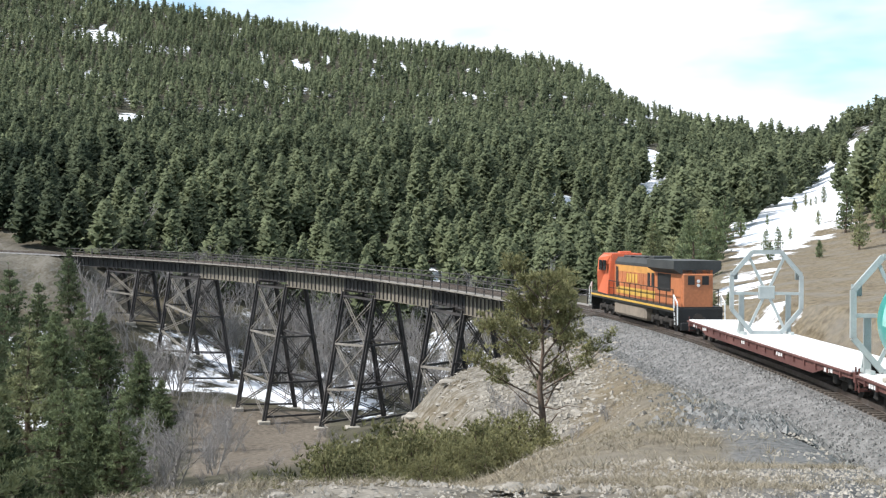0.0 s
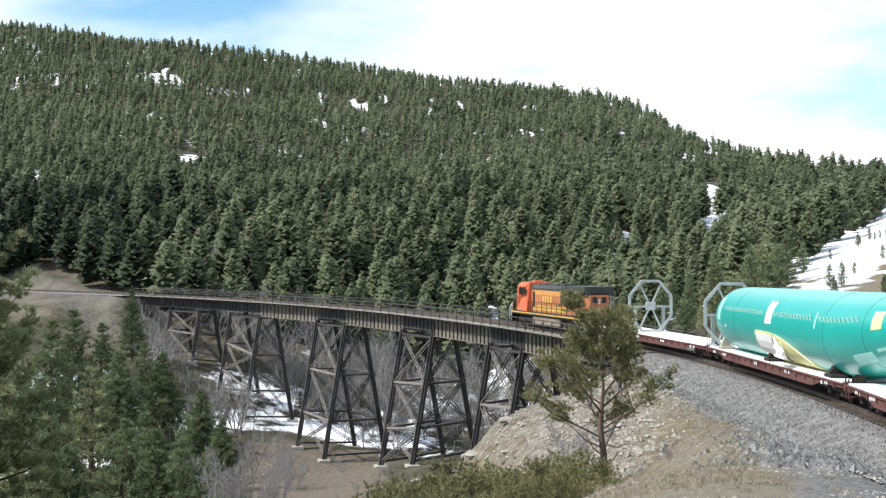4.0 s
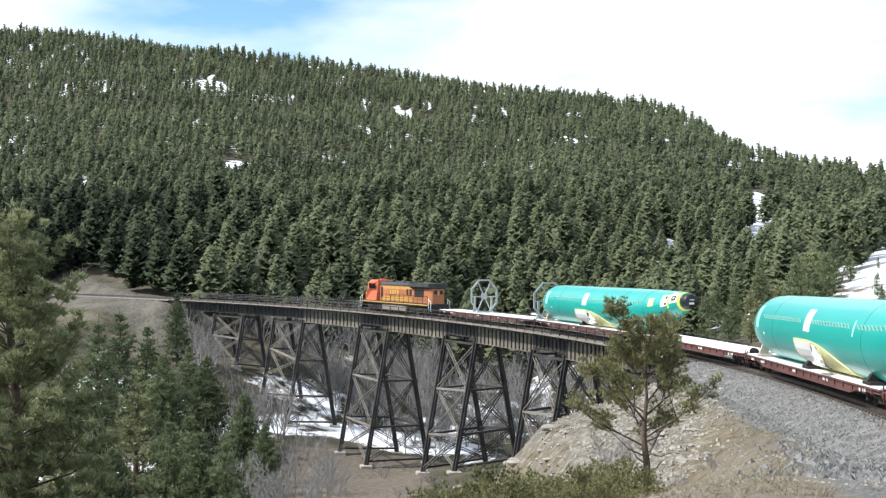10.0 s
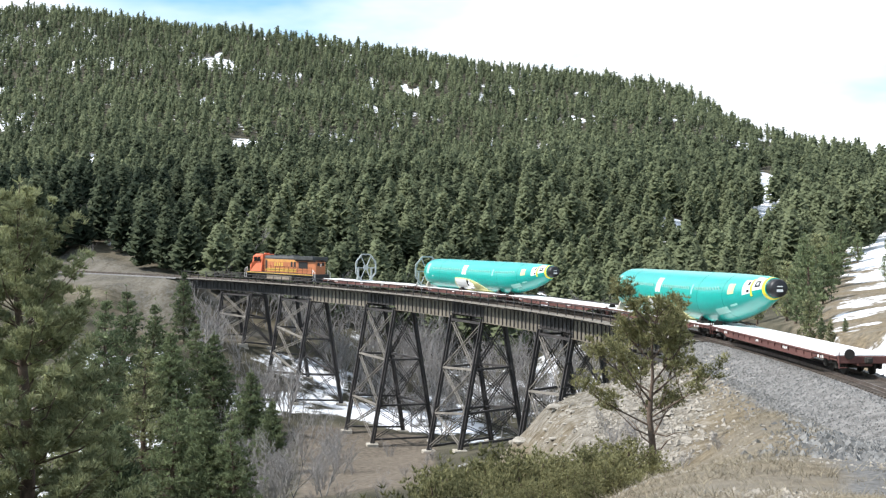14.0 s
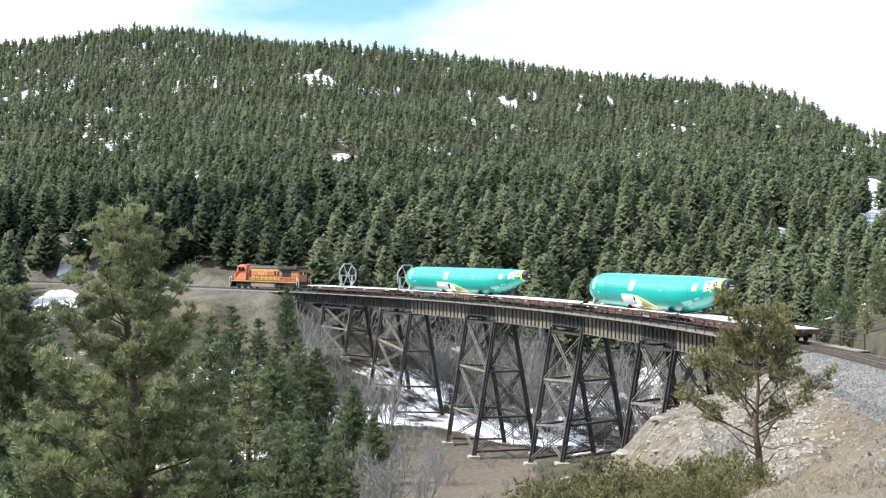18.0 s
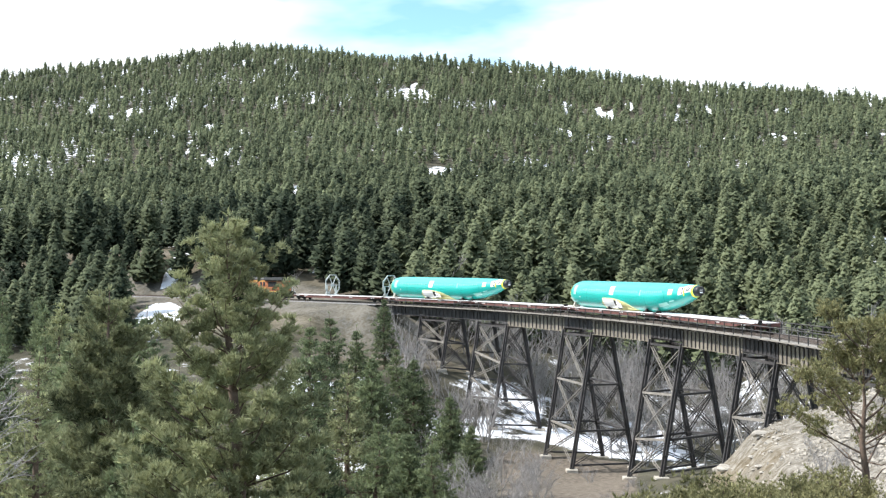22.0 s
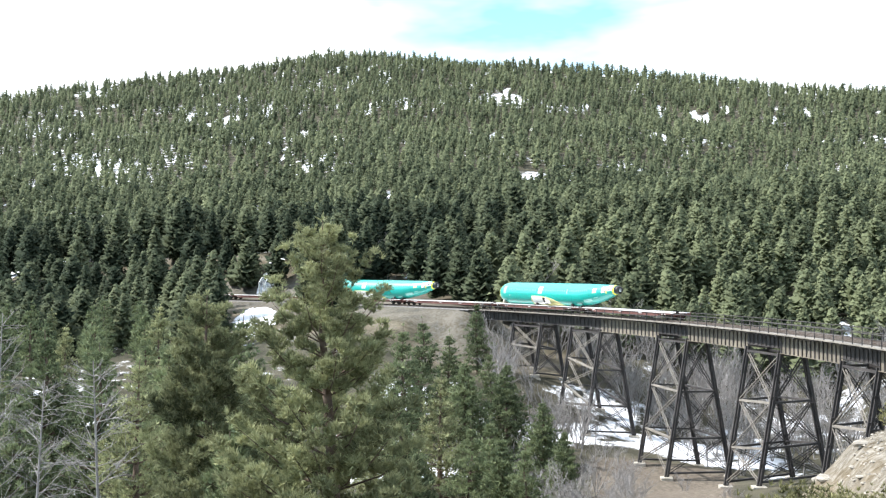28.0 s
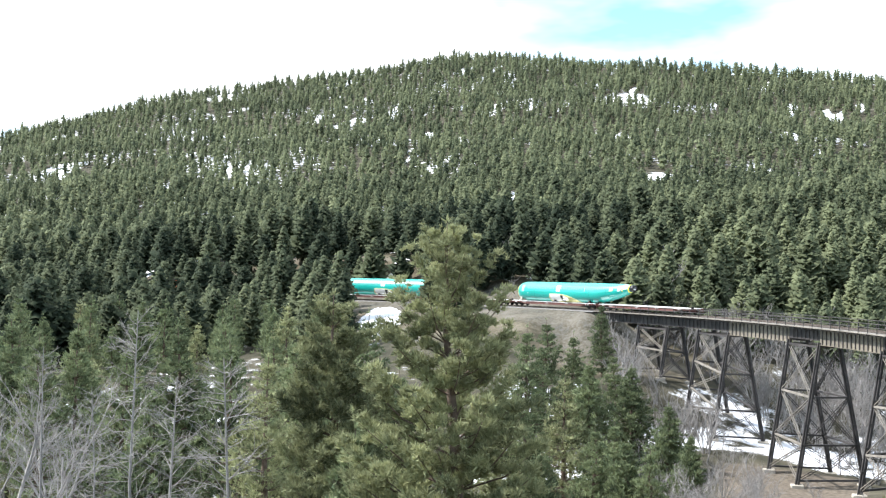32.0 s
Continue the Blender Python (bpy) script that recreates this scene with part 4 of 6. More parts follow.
def fuselage():
    """A narrow airliner body, 38 m long, nose towards +y; y = 0 at the nose, z = 0 at the deck."""
    t = thing("aircraft_fuselage", "wingless airliner fuselage in glossy teal-green film on a flat car", "aircraft fuselage", None, "fuselages on the train")
    cz = 2.02
    # stations: distance from the nose, half width, top, bottom
    st = [(0.0, 0.55, 2.60, 1.35), (0.12, 0.95, 3.00, 1.02), (0.45, 1.35, 3.42, 0.62), (1.1, 1.66, 3.78, 0.30), (2.2, 1.83, 3.97, 0.10), (3.6, 1.88, 4.02, 0.02), (6.0, 1.88, 4.03, 0.0), (11.0, 1.88, 4.03, 0.0), (16.0, 1.88, 4.03, 0.0), (21.0, 1.88, 4.03, 0.0), (24.0, 1.88, 4.03, 0.02), (25.8, 1.86, 4.03, 0.18), (28.2, 1.74, 4.01, 0.66), (30.6, 1.46, 3.97, 1.24), (32.4, 1.08, 3.94, 1.90), (33.6, 0.76, 3.85, 2.38)]
    seg = 40

    def loop(bm, d, w, top, bot, grow=0.0):
        out, c, h = [], (top + bot) / 2, (top - bot) / 2
        for i in range(seg):
            a = 2 * math.pi * i / seg
            out.append(bm.verts.new(((w + grow) * math.sin(a), -d, c + (h + grow) * math.cos(a))))
        return out

    def at(d):
        ds = [s[0] for s in st]
        return [float(np.interp(d, ds, [s[i] for s in st])) for i in (1, 2, 3)]

    bm = bmesh.new()
    loops = [loop(bm, *s) for s in st]
    for a, b in zip(loops, loops[1:]):
        for i in range(seg):
            j = (i + 1) % seg
            bm.faces.new((a[i], b[i], b[j], a[j]))
    bm.faces.new(loops[0])
    bm.faces.new(loops[-1][::-1])
    bmesh.ops.recalc_face_normals(bm, faces=bm.faces[:])
    body = part("body", bm, GREEN, t, smooth=True)

    def skin(name, mat, d0, d1, a0, a1, grow, label="", nd=6, na=6, outline=None):
        """A patch that follows the body, a in degrees from the top towards the left side (+) or right (-)."""
        bm = bmesh.new()
        g = []
        for i in range(nd + 1):
            d = d0 + (d1 - d0) * i / nd
            w, top, bot = at(d)
            row = []
            lo, hi = (a0, a1) if outline is None else outline(i / nd)
            for j in range(na + 1):
                a = radians(lo + (hi - lo) * j / na)
                row.append(bm.verts.new((-(w + grow) * math.sin(a), -d, (top + bot) / 2 + ((top - bot) / 2 + grow) * math.cos(a))))
            g.append(row)
        for i in range(nd):
            for j in range(na):
                bm.faces.new((g[i][j], g[i + 1][j], g[i + 1][j + 1], g[i][j + 1]))
        # an edge that turns down to the body
        rim = [(0, j) for j in range(na + 1)] + [(i, na) for i in range(1, nd + 1)] + [(nd, j) for j in range(na - 1, -1, -1)] + [(i, 0) for i in range(nd - 1, 0, -1)]
        axis = [(at(d0 + (d1 - d0) * i / nd)[1] + at(d0 + (d1 - d0) * i / nd)[2]) / 2 for i in range(nd + 1)]
        low = []
        for i, j in rim:
            c = g[i][j].co
            k = 1 - (grow + 0.02) / 1.9
            low.append(bm.verts.new((c.x * k, c.y, axis[i] + (c.z - axis[i]) * k)))
        for n in range(len(rim)):
            p, q = rim[n], rim[(n + 1) % len(rim)]
            bm.faces.new((g[p[0]][p[1]], g[q[0]][q[1]], low[(n + 1) % len(rim)], low[n]))
        bmesh.ops.recalc_face_normals(bm, faces=bm.faces[:])
        return part(name, bm, mat, body, label, smooth=False)

    for s in (1, -1):
        # cabin windows under pale film
        pane = bmesh.new()
        box(pane, 0, 0, 0, 0.02, 0.29, 0.44, 0.006)
        pane_mesh = bpy.data.meshes.new("window")
        pane.to_mesh(pane_mesh)
        pane.free()
        pane_mesh.materials.append(GREEN_PALE)
        for i in range(46):
            d = 4.6 + i * 0.51
            if 13.2 < d < 15.0 or 21.8 < d < 22.5:
                continue
            w, top, bot = at(d)
            a = radians(s * 72)
            o = new("window", pane_mesh)
            o.parent = body
            o.matrix_basis = Matrix.Translation((-(w + 0.006) * math.sin(a), -d, (top + bot) / 2 + ((top - bot) / 2 + 0.006) * math.cos(a))) @ Matrix.Rotation(radians(-s * 16), 4, "Y")
        for k in range(2):
            skin("exit_cover", WHITE, 13.55 + k * 0.66, 14.08 + k * 0.66, s * 48, s * 86, 0.012, "white cover over an exit", 2, 6)
        skin("door_cover", GREEN_PALE, 2.35, 3.2, s * 48, s * 92, 0.012, "pale door panel", 2, 6)
        skin("door_edge", GREEN_PALE, 22.05, 22.25, s * 60, s * 84, 0.012, "pale tape strip", 1, 6)
        skin("door_cover", PRIMER, 29.0, 29.9, s * 58, s * 88, 0.012, "pale green rear door panel", 2, 6)
        skin("service_panel", GREEN_PALE, 29.1, 30.1, s * 118, s * 124, 0.012, "", 2, 2)
        skin("service_panel", WHITE, 4.4, 4.62, s * 98, s * 103, 0.012, "", 1, 1)
        # wing root fairing: a bulging primer patch low on the side, rounded ahead and tapering aft
        skin("wing_root", PRIMER, 10.8, 20.4, s * 95, s * 177, 0.05, "yellow-green wing root opening with a white cover", 24, 12,
             outline=lambda f: (s * (174 - 75 * min(1.0, f / 0.08) ** 0.5 * math.sqrt(max(0.0, 1 - max(0.0, (f - 0.30) / 0.70) ** 2))), s * 177))
        skin("wing_root_cover", WHITE, 11.6, 14.8, s * 103, s * 150, 0.075, "white sheet over the wing root", 4, 4)
        skin("wheel_well", BLACK, 14.85, 15.8, s * 108, s * 152, 0.08, "dark open bay", 3, 4)
        bm = bmesh.new()
        for i in range(3):
            beam(bm, (-s * 1.84, -16.2 - i * 0.55, 0.45), (-s * 1.99, -15.9 - i * 0.55, 1.5 - 0.22 * i), 0.13)
        beam(bm, (-s * 1.99, -15.9, 1.05), (-s * 1.97, -17.4, 0.75), 0.13)
        beam(bm, (-s * 1.92, -15.8, 0.55), (-s * 1.92, -17.6, 0.50), 0.13)
        part("wing_spar_fitting", bm, WHITE, body, "white fittings in the wing root")
        skin("tail_cover", WHITE, 31.05, 31.95, s * 46, s * 98, 0.012, "white tail panel", 2, 5)
        skin("tail_bay", BLACK, 31.6, 31.86, s * 52, s * 68, 0.02, "dark opening", 2, 3)
        skin("tail_bay", BLACK, 31.6, 31.86, s * 84, s * 93, 0.02, "dark opening", 2, 3)
        skin("tail_tape", TAPE, 32.0, 32.2, s * 40, s * 112, 0.014, "yellow edge tape", 1, 8)
        skin("tail_cover", WHITE, 32.26, 33.25, s * 26, s * 92, 0.012, "white tail panel", 2, 5)
        skin("tail_bay", BLACK, 32.5, 33.05, s * 50, s * 80, 0.02, "dark opening", 2, 3)
        skin("bay_fitting", GREY_RING, 32.66, 32.90, s * 58, s * 72, 0.03, "pale fitting in the opening", 1, 2)
        skin("belly_panel", GREEN_PALE, 26.6, 28.6, s * 120, s * 138, 0.012, "pale belly panel", 4, 4)
    skin("tail_band", TAPE, 33.3, 33.6, -180, 180, 0.014, "yellow band round the tail end", 2, 40)
    # seams round the body
    for d in (6.6, 23.4, 28.2):
        skin("seam", GREEN_DARK, d, d + 0.05, -180, 180, 0.006, "", 1, 40)
    # black end cover
    bm = bmesh.new()
    a = loop(bm, 33.6, 0.70, 3.79, 2.44)
    b = loop(bm, 34.15, 0.68, 3.77, 2.46)
    c = loop(bm, 34.4, 0.58, 3.66, 2.57)
    for p, q in ((a, b), (b, c)):
        for i in range(seg):
            bm.faces.new((p[i], q[i], q[(i + 1) % seg], p[(i + 1) % seg]))
    bm.faces.new(a)
    bm.faces.new(c[::-1])
    bmesh.ops.recalc_face_normals(bm, faces=bm.faces[:])
    cover = part("end_cover", bm, BLACK, body, "black cover over the cut tail", smooth=True)
    bm = bmesh.new()
    box(bm, 0, -34.41, 2.95, 0.45, 0.03, 0.18)
    box(bm, 0, -34.41, 3.25, 0.40, 0.03, 0.07)
    part("end_label", bm, WHITE, cover, "small white bars")
    # nose ring and cradles
    bm = bmesh.new()
    p, q = loop(bm, 0.85, 1.60, 3.70, 0.36, 0.012), loop(bm, 0.97, 1.63, 3.74, 0.33, 0.012)
    for i in range(seg):
        bm.faces.new((p[i], q[i], q[(i + 1) % seg], p[(i + 1) % seg]))
    part("nose_tape", bm, TAPE, body, "yellow tape round the nose")
    for d, mat in ((1.7, CONCRETE), (12.5, UNDER), (23.0, UNDER)):
        for s in (1, -1):
            bm = bmesh.new()
            beam(bm, (s * 1.30, -d, 0.0), (s * 1.02, -d, 0.75 if d < 5 else 0.42), 0.35, 0.5)
            box(bm, s * 1.1, -d, 0.08, 0.8, 1.1, 0.16, 0.02)
            part("cradle", bm, mat, t, "steel cradle on the deck")
    snug = Matrix.Diagonal((0.98, 1, 0.965, 1))
    for o in t.children_recursive:
        if o.name.startswith("window"):
            o.matrix_basis = snug @ o.matrix_basis
        else:
            o.data.transform(snug)
    return t


TRAIN_S = (12.35, 21.92, 31.57, 41.27, 51.01, 60.77, 70.54, 80.29, 90.03, 99.73, 109.38, 118.98, 128.52, 137.99, 147.38, 156.70, 165.93, 175.08, 184.15, 193.13, 202.04,
           210.87, 219.62, 228.31, 236.94, 245.53, 254.07, 262.59, 271.09, 279.58, 288.10, 296.64, 305.23)
C1, C2, C3, C4, C5 = (LOCO + a for a in (0, IDLER, IDLER + CARGO, 2 * IDLER + CARGO, 2 * IDLER + 2 * CARGO))
loco = locomotive()
idler = flat_car(IDLER, False)
cargo = flat_car(CARGO, True)
ring = ring_frame()
plane = fuselage()


def chord(s, front, back, z=0.0, ahead=0.0):
    """The pose of a stiff vehicle whose pivots stand at s - front and s - back; its origin lies ahead metres from the middle."""
    a, b = track(s - front, 0, z), track(s - back, 0, z)
    v = a - b
    m = Matrix.Translation((a + b) / 2) @ Matrix.Rotation(math.atan2(-v.x, v.y), 4, "Z") @ Matrix.Rotation(math.atan2(v.z, math.hypot(v.x, v.y)), 4, "X")
    return m @ Matrix.Translation((0, ahead, 0))


RUN = []   # thing, front pivot, back pivot, height, offset of its origin ahead of the pivots' middle
RUN.append((loco, 2.4, 15.7, 0.0, 0.0))
for i, c0 in enumerate((C1, C3, C5)):
    ob = idler if i == 0 else copy_thing(idler, Matrix())
    RUN.append((ob, c0 + 2.5, c0 + IDLER - 2.5, 0.0, 0.0))
for i, c0 in enumerate((C2, C4)):
    ob = cargo if i == 0 else copy_thing(cargo, Matrix())
    RUN.append((ob, c0 + 2.5, c0 + CARGO - 2.5, 0.0, 0.0))
    ob = plane if i == 0 else copy_thing(plane, Matrix())
    mid = c0 + CARGO / 2
    RUN.append((ob, c0 + 2.5, c0 + CARGO - 2.5, 1.10, mid - (c0 + 2.2)))
RUN.append((ring, C1 + 2.5, C1 + IDLER - 2.5, 1.10, C1 + IDLER / 2 - 34.0))
RUN.append((copy_thing(ring, Matrix()), C2 + 2.5, C2 + CARGO - 2.5, 1.10, C2 + CARGO / 2 - 51.9))


def motions():
    for ob, front, back, z, ahead in RUN:
        walk(ob, [(float(t), chord(s, front, back, z, ahead)) for t, s in enumerate(TRAIN_S)])


# ---- trees ----
def far_trees(name, xs, ys, heights, seed, label, tiers=4, sides=6, clumps=34, limbs=(0, 0), stout=(0.60, 0.95)):
    """Many small conifers in one mesh: a jagged core with loose clumps of foliage over it."""
    rng = np.random.default_rng(seed)
    n = len(xs)
    zs = land(xs, ys)
    V, F, T = [], [], []
    base = 0
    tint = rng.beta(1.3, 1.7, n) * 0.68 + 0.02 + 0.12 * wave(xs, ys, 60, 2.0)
    # dark firs low on the left: their shade is painted into the tint too
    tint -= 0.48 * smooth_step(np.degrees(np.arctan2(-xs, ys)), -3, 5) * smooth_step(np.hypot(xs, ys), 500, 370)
    width = heights * rng.uniform(0.29, 0.42, n)
    blunt = rng.uniform(*stout, n)
    turn = rng.uniform(0, 6.28, n)
    lx, ly = rng.normal(0, 0.025, n), rng.normal(0, 0.025, n)

    def girth(f):
        return width * (1 - f) ** blunt * np.minimum(1.0, 0.30 + 2.4 * f)

    k = sides
    for t in range(tiers):
        f0 = 0.10 + 0.78 * t / tiers
        ztop = heights * min(f0 + 0.46 - 0.03 * t, 1.0)
        top = np.stack([xs + lx * ztop, ys + ly * ztop, zs + ztop], 1)
        ring = []
        for j in range(k):
            a = turn + t * 1.3 + 2 * np.pi * j / k
            rr = girth(f0) * rng.uniform(0.35, 0.70, n)
            zz = heights * (f0 + rng.uniform(-0.06, 0.06, n))
            ring.append(np.stack([xs + lx * zz + rr * np.cos(a), ys + ly * zz + rr * np.sin(a), zs + zz], 1))
        V.append(np.stack([top] + ring, 1).reshape(-1, 3))
        idx = base + np.arange(n) * (k + 1)
        for j in range(k):
            F.append(np.stack([idx, idx + 1 + j, idx + 1 + (j + 1) % k], 1))
        # the crown's inner shade, painted as a darker core
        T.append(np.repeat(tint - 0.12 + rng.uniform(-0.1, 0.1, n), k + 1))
        base += n * (k + 1)
    # limbs: folded sprays round the stem, tier by tier
    for t in range(limbs[0]):
        for b in range(limbs[1]):
            f = 0.09 + 0.88 * (t + rng.uniform(-0.4, 0.6, n)) / limbs[0]
            f = np.clip(f, 0.06, 0.97)
            a = turn + 2 * np.pi * (b + rng.uniform(-0.4, 0.4, n)) / limbs[1] + t * 2.4
            rr = girth(f) * rng.uniform(0.62, 1.18, n) + 0.12
            hw = 0.25 * rr + 0.08
            zz = heights * f
            ox, oy = np.cos(a), np.sin(a)
            tip = rng.uniform(-0.12, 0.34, n)
            rows = ((0.10, 0.0, 0.18), (0.62, 1.0, -0.14), (1.0, 0.0, None), (0.62, -1.0, -0.14))
            V.append(np.stack([np.stack([xs + lx * zz + ox * rr * q - oy * hw * w, ys + ly * zz + oy * rr * q + ox * hw * w, zs + zz + rr * (tip if up is None else up)], 1) for q, w, up in rows], 1).reshape(-1, 3))
            idx = base + np.arange(n) * 4
            F.append(np.stack([idx, idx + 1, idx + 2], 1))
            F.append(np.stack([idx, idx + 2, idx + 3], 1))
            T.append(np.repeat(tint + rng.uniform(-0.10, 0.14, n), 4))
            base += n * 4
    grow = (34.0 / clumps) ** 0.4
    for c in range(clumps):
        f = 0.10 + 0.88 * (c + rng.uniform(0, 1, n)) / clumps
        a = rng.uniform(0, 6.28, n)
        rr = girth(f) * rng.uniform(0.55, 1.15, n)
        s = heights * rng.uniform(0.036, 0.078, n) * grow
        zz = heights * f
        cx, cy, cz = xs + lx * zz + rr * np.cos(a), ys + ly * zz + rr * np.sin(a), zs + zz
        ox, oy = np.cos(a), np.sin(a)
        p0 = np.stack([cx - oy * s - ox * s * 0.6, cy + ox * s - oy * s * 0.6, cz + s * rng.uniform(-0.3, 0.5, n)], 1)
        p1 = np.stack([cx + oy * s - ox * s * 0.6, cy - ox * s - oy * s * 0.6, cz + s * rng.uniform(-0.3, 0.5, n)], 1)
        p2 = np.stack([cx + ox * s * 0.9, cy + oy * s * 0.9, cz - s * rng.uniform(0.1, 0.7, n)], 1)
        p3 = np.stack([cx + ox * s * 0.1, cy + oy * s * 0.1, cz + s * rng.uniform(0.5, 1.0, n)], 1)
        V.append(np.stack([p0, p1, p2, p3], 1).reshape(-1, 3))
        idx = base + np.arange(n) * 4
        F.append(np.stack([idx, idx + 2, idx + 3], 1))
        F.append(np.stack([idx + 2, idx + 1, idx + 3], 1))
        # outer clumps get a lighter tint, standing in for sun on them
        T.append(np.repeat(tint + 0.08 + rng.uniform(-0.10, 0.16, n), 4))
        base += n * 4
    V, F, T = np.concatenate(V), np.concatenate(F), np.concatenate(T)
    me = bpy.data.meshes.new(name)
    me.vertices.add(len(V))
    me.vertices.foreach_set("co", V.astype(np.float32).ravel())
    me.loops.add(F.size)
    me.loops.foreach_set("vertex_index", F.astype(np.int32).ravel())
    me.polygons.add(len(F))
    me.polygons.foreach_set("loop_start", np.arange(0, F.size, 3, dtype=np.int32))
    me.update(calc_edges=True)
    a = me.attributes.new("tint", "FLOAT", "POINT")
    a.data.foreach_set("value", T.astype(np.float32))
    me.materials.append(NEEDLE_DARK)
    return tagged(new(name, me), label, "forest", kind="stuff")


def clearing(x, y):
    """How open the wood is at a place: 0 closed, 1 bare."""
    r, az = np.hypot(x, y), np.degrees(np.arctan2(-x, y))
    c = np.zeros_like(x)
    strip = -27.6 - (r - 130) * 0.0165
    c = np.maximum(c, smooth_step(np.abs(az - strip), 1.9 + 0.005 * np.maximum(r - 130, 0), 1.2) * smooth_step(r, 480, 430))
    for a0, r_0, wa, wr in ((-23.8, 420, 0.30, 60), (-24.0, 560, 0.36, 90), (0.2, 745, 0.7, 16), (-1.6, 760, 0.4, 14), (6.9, 640, 0.35, 18), (1.8, 1120, 0.9, 16), (13.2, 262, 1.3, 18), (-29.2, 770, 1.3, 32), (-33.2, 540, 0.8, 70)):
        k = 1.3 if wa > 0.35 else 1.0
        c = np.maximum(c, smooth_step(np.hypot((az - a0) / (k * wa), (r - r_0) / (1.5 * k * wr)) + 0.35 * wave(x, y, 9.0, a0), 1.25, 0.9))
    c = np.maximum(c, 0.93 * smooth_step(np.abs(az + 31.4), 2.0, 1.5) * smooth_step(r, 460, 430))
    thin = 0.28 * smooth_step(wave(x, y, 38, 7.0), 0.1, 0.9) + 0.25 * smooth_step(az, 12, 20) * smooth_step(r, 300, 500) + 0.60 * smooth_step(az, -20, -25)
    return np.maximum(np.maximum(c, thin), 0.95 * spotty(x, y))


def sown(rng, n, lo, hi, gap):
    """Random places between two distances, no two closer than about gap."""
    az = rng.uniform(-38, 35, n)
    r = np.sqrt(rng.uniform(lo ** 2, hi ** 2, n))
    x, y = -r * np.sin(np.radians(az)), r * np.cos(np.radians(az))
    db, sb = near_track(x, y, -160, 459, 4)
    r0 = np.interp(az, [-41, -34, -27, -22, -12, 0, 5, 12, 16, 25, 37], [240, 240, 240, 226, 232, 238, 244, 262, 225, 215, 215])
    far = np.interp(az, [-41, -34, -30, -24, -18, 0, 10, 30, 60], [700, 700, 800, 1000, 1150, 1300, 1350, 1250, 1000])
    keep = (r > r0) & ((az > -22) | (r > 240)) & (r < far * 1.03) & (db > 8) & (rng.uniform(0, 1, n) > clearing(x, y))
    grid, out = {}, []
    for i in np.nonzero(keep)[0]:
        cx, cy = int(x[i] // gap), int(y[i] // gap)
        g2 = (gap * (0.6 + 0.8 * ((i * 7919) % 101) / 100.0)) ** 2
        if any((x[i] - x[j]) ** 2 + (y[i] - y[j]) ** 2 < g2 for u in (-1, 0, 1) for v in (-1, 0, 1) for j in grid.get((cx + u, cy + v), ())):
            continue
        grid.setdefault((cx, cy), []).append(i)
        out.append(i)
    return x[out], y[out]


def wood():
    rng = np.random.default_rng(5)
    for name, label, lo, hi, n, gap, tiers, sides, clumps, mean, limbs, stout in (
            ("near_slope_forest", "dense green conifer wood on the lower slope", 150, 460, 22000, 6.5, 3, 6, 120, 12.0, (16, 9), (0.50, 0.86)),
            ("middle_slope_forest", "dense conifer wood half way up the mountain", 460, 760, 34000, 6.9, 3, 6, 26, 10.8, (8, 6), (0.46, 0.80)),
            ("mountain_forest", "dense conifer forest covering the upper mountain side", 760, 1400, 90000, 7.3, 3, 5, 16, 10.2, (4, 5), (0.42, 0.74))):
        x, y = sown(rng, n, lo, hi, gap)
        h = rng.normal(mean, 2.1, len(x)).clip(4.5, 16)
        far_trees(name, x, y, h, lo, label, tiers, sides, clumps, limbs, stout)



wood()


class Grower:
    """Collects the triangles of one plant's wood and of its leaves."""

    def __init__(self, seed):
        self.r = random.Random(seed)
        self.wv, self.wf, self.lv, self.lf, self.lt = [], [], [], [], []

    def limb(self, pts, radii, k=5):
        base = len(self.wv)
        for i, (p, rad) in enumerate(zip(pts, radii)):
            d = (pts[min(i + 1, len(pts) - 1)] - pts[max(i - 1, 0)]).normalized()
            x = d.orthogonal().normalized()
            y = d.cross(x)
            for j in range(k):
                a = 2 * math.pi * j / k
                self.wv.append(p + (x * math.cos(a) + y * math.sin(a)) * rad)
        for i in range(len(pts) - 1):
            for j in range(k):
                a, b = base + i * k + j, base + i * k + (j + 1) % k
                self.wf.append((a, b, b + k, a + k))

    def tuft(self, p, d, size, blades, tint, broad=1.0):
        """A tuft of needles: blades that fan out from p about the direction d."""
        r = self.r
        for _ in range(blades):
            v = (d + Vector((r.gauss(0, 0.6), r.gauss(0, 0.6), r.gauss(0, 0.5)))).normalized()
            s = v.orthogonal().normalized()
            s.rotate(Matrix.Rotation(r.uniform(0, 6.28), 3, v))
            L, w = size * r.uniform(0.6, 1.1), size * r.uniform(0.11, 0.19) * broad
            b = len(self.lv)
            q = p + v * L * 0.15
            self.lv += [q - s * w * 0.5, q + s * w * 0.5, p + v * L]
            self.lf.append((b, b + 1, b + 2))
            self.lt += [tint + r.uniform(-0.1, 0.1)] * 3

    def done(self, name, leaf_mat, bark=None):
        wood_me = mesh_of(name + "_wood", self.wv, self.wf, bark or BARK, smooth=True)
        leaf_me = None
        if self.lv:
            leaf_me = mesh_of(name + "_leaf", self.lv, self.lf, leaf_mat)
            a = leaf_me.attributes.new("tint", "FLOAT", "POINT")
            a.data.foreach_set("value", np.array(self.lt, dtype=np.float32))
        return wood_me, leaf_me


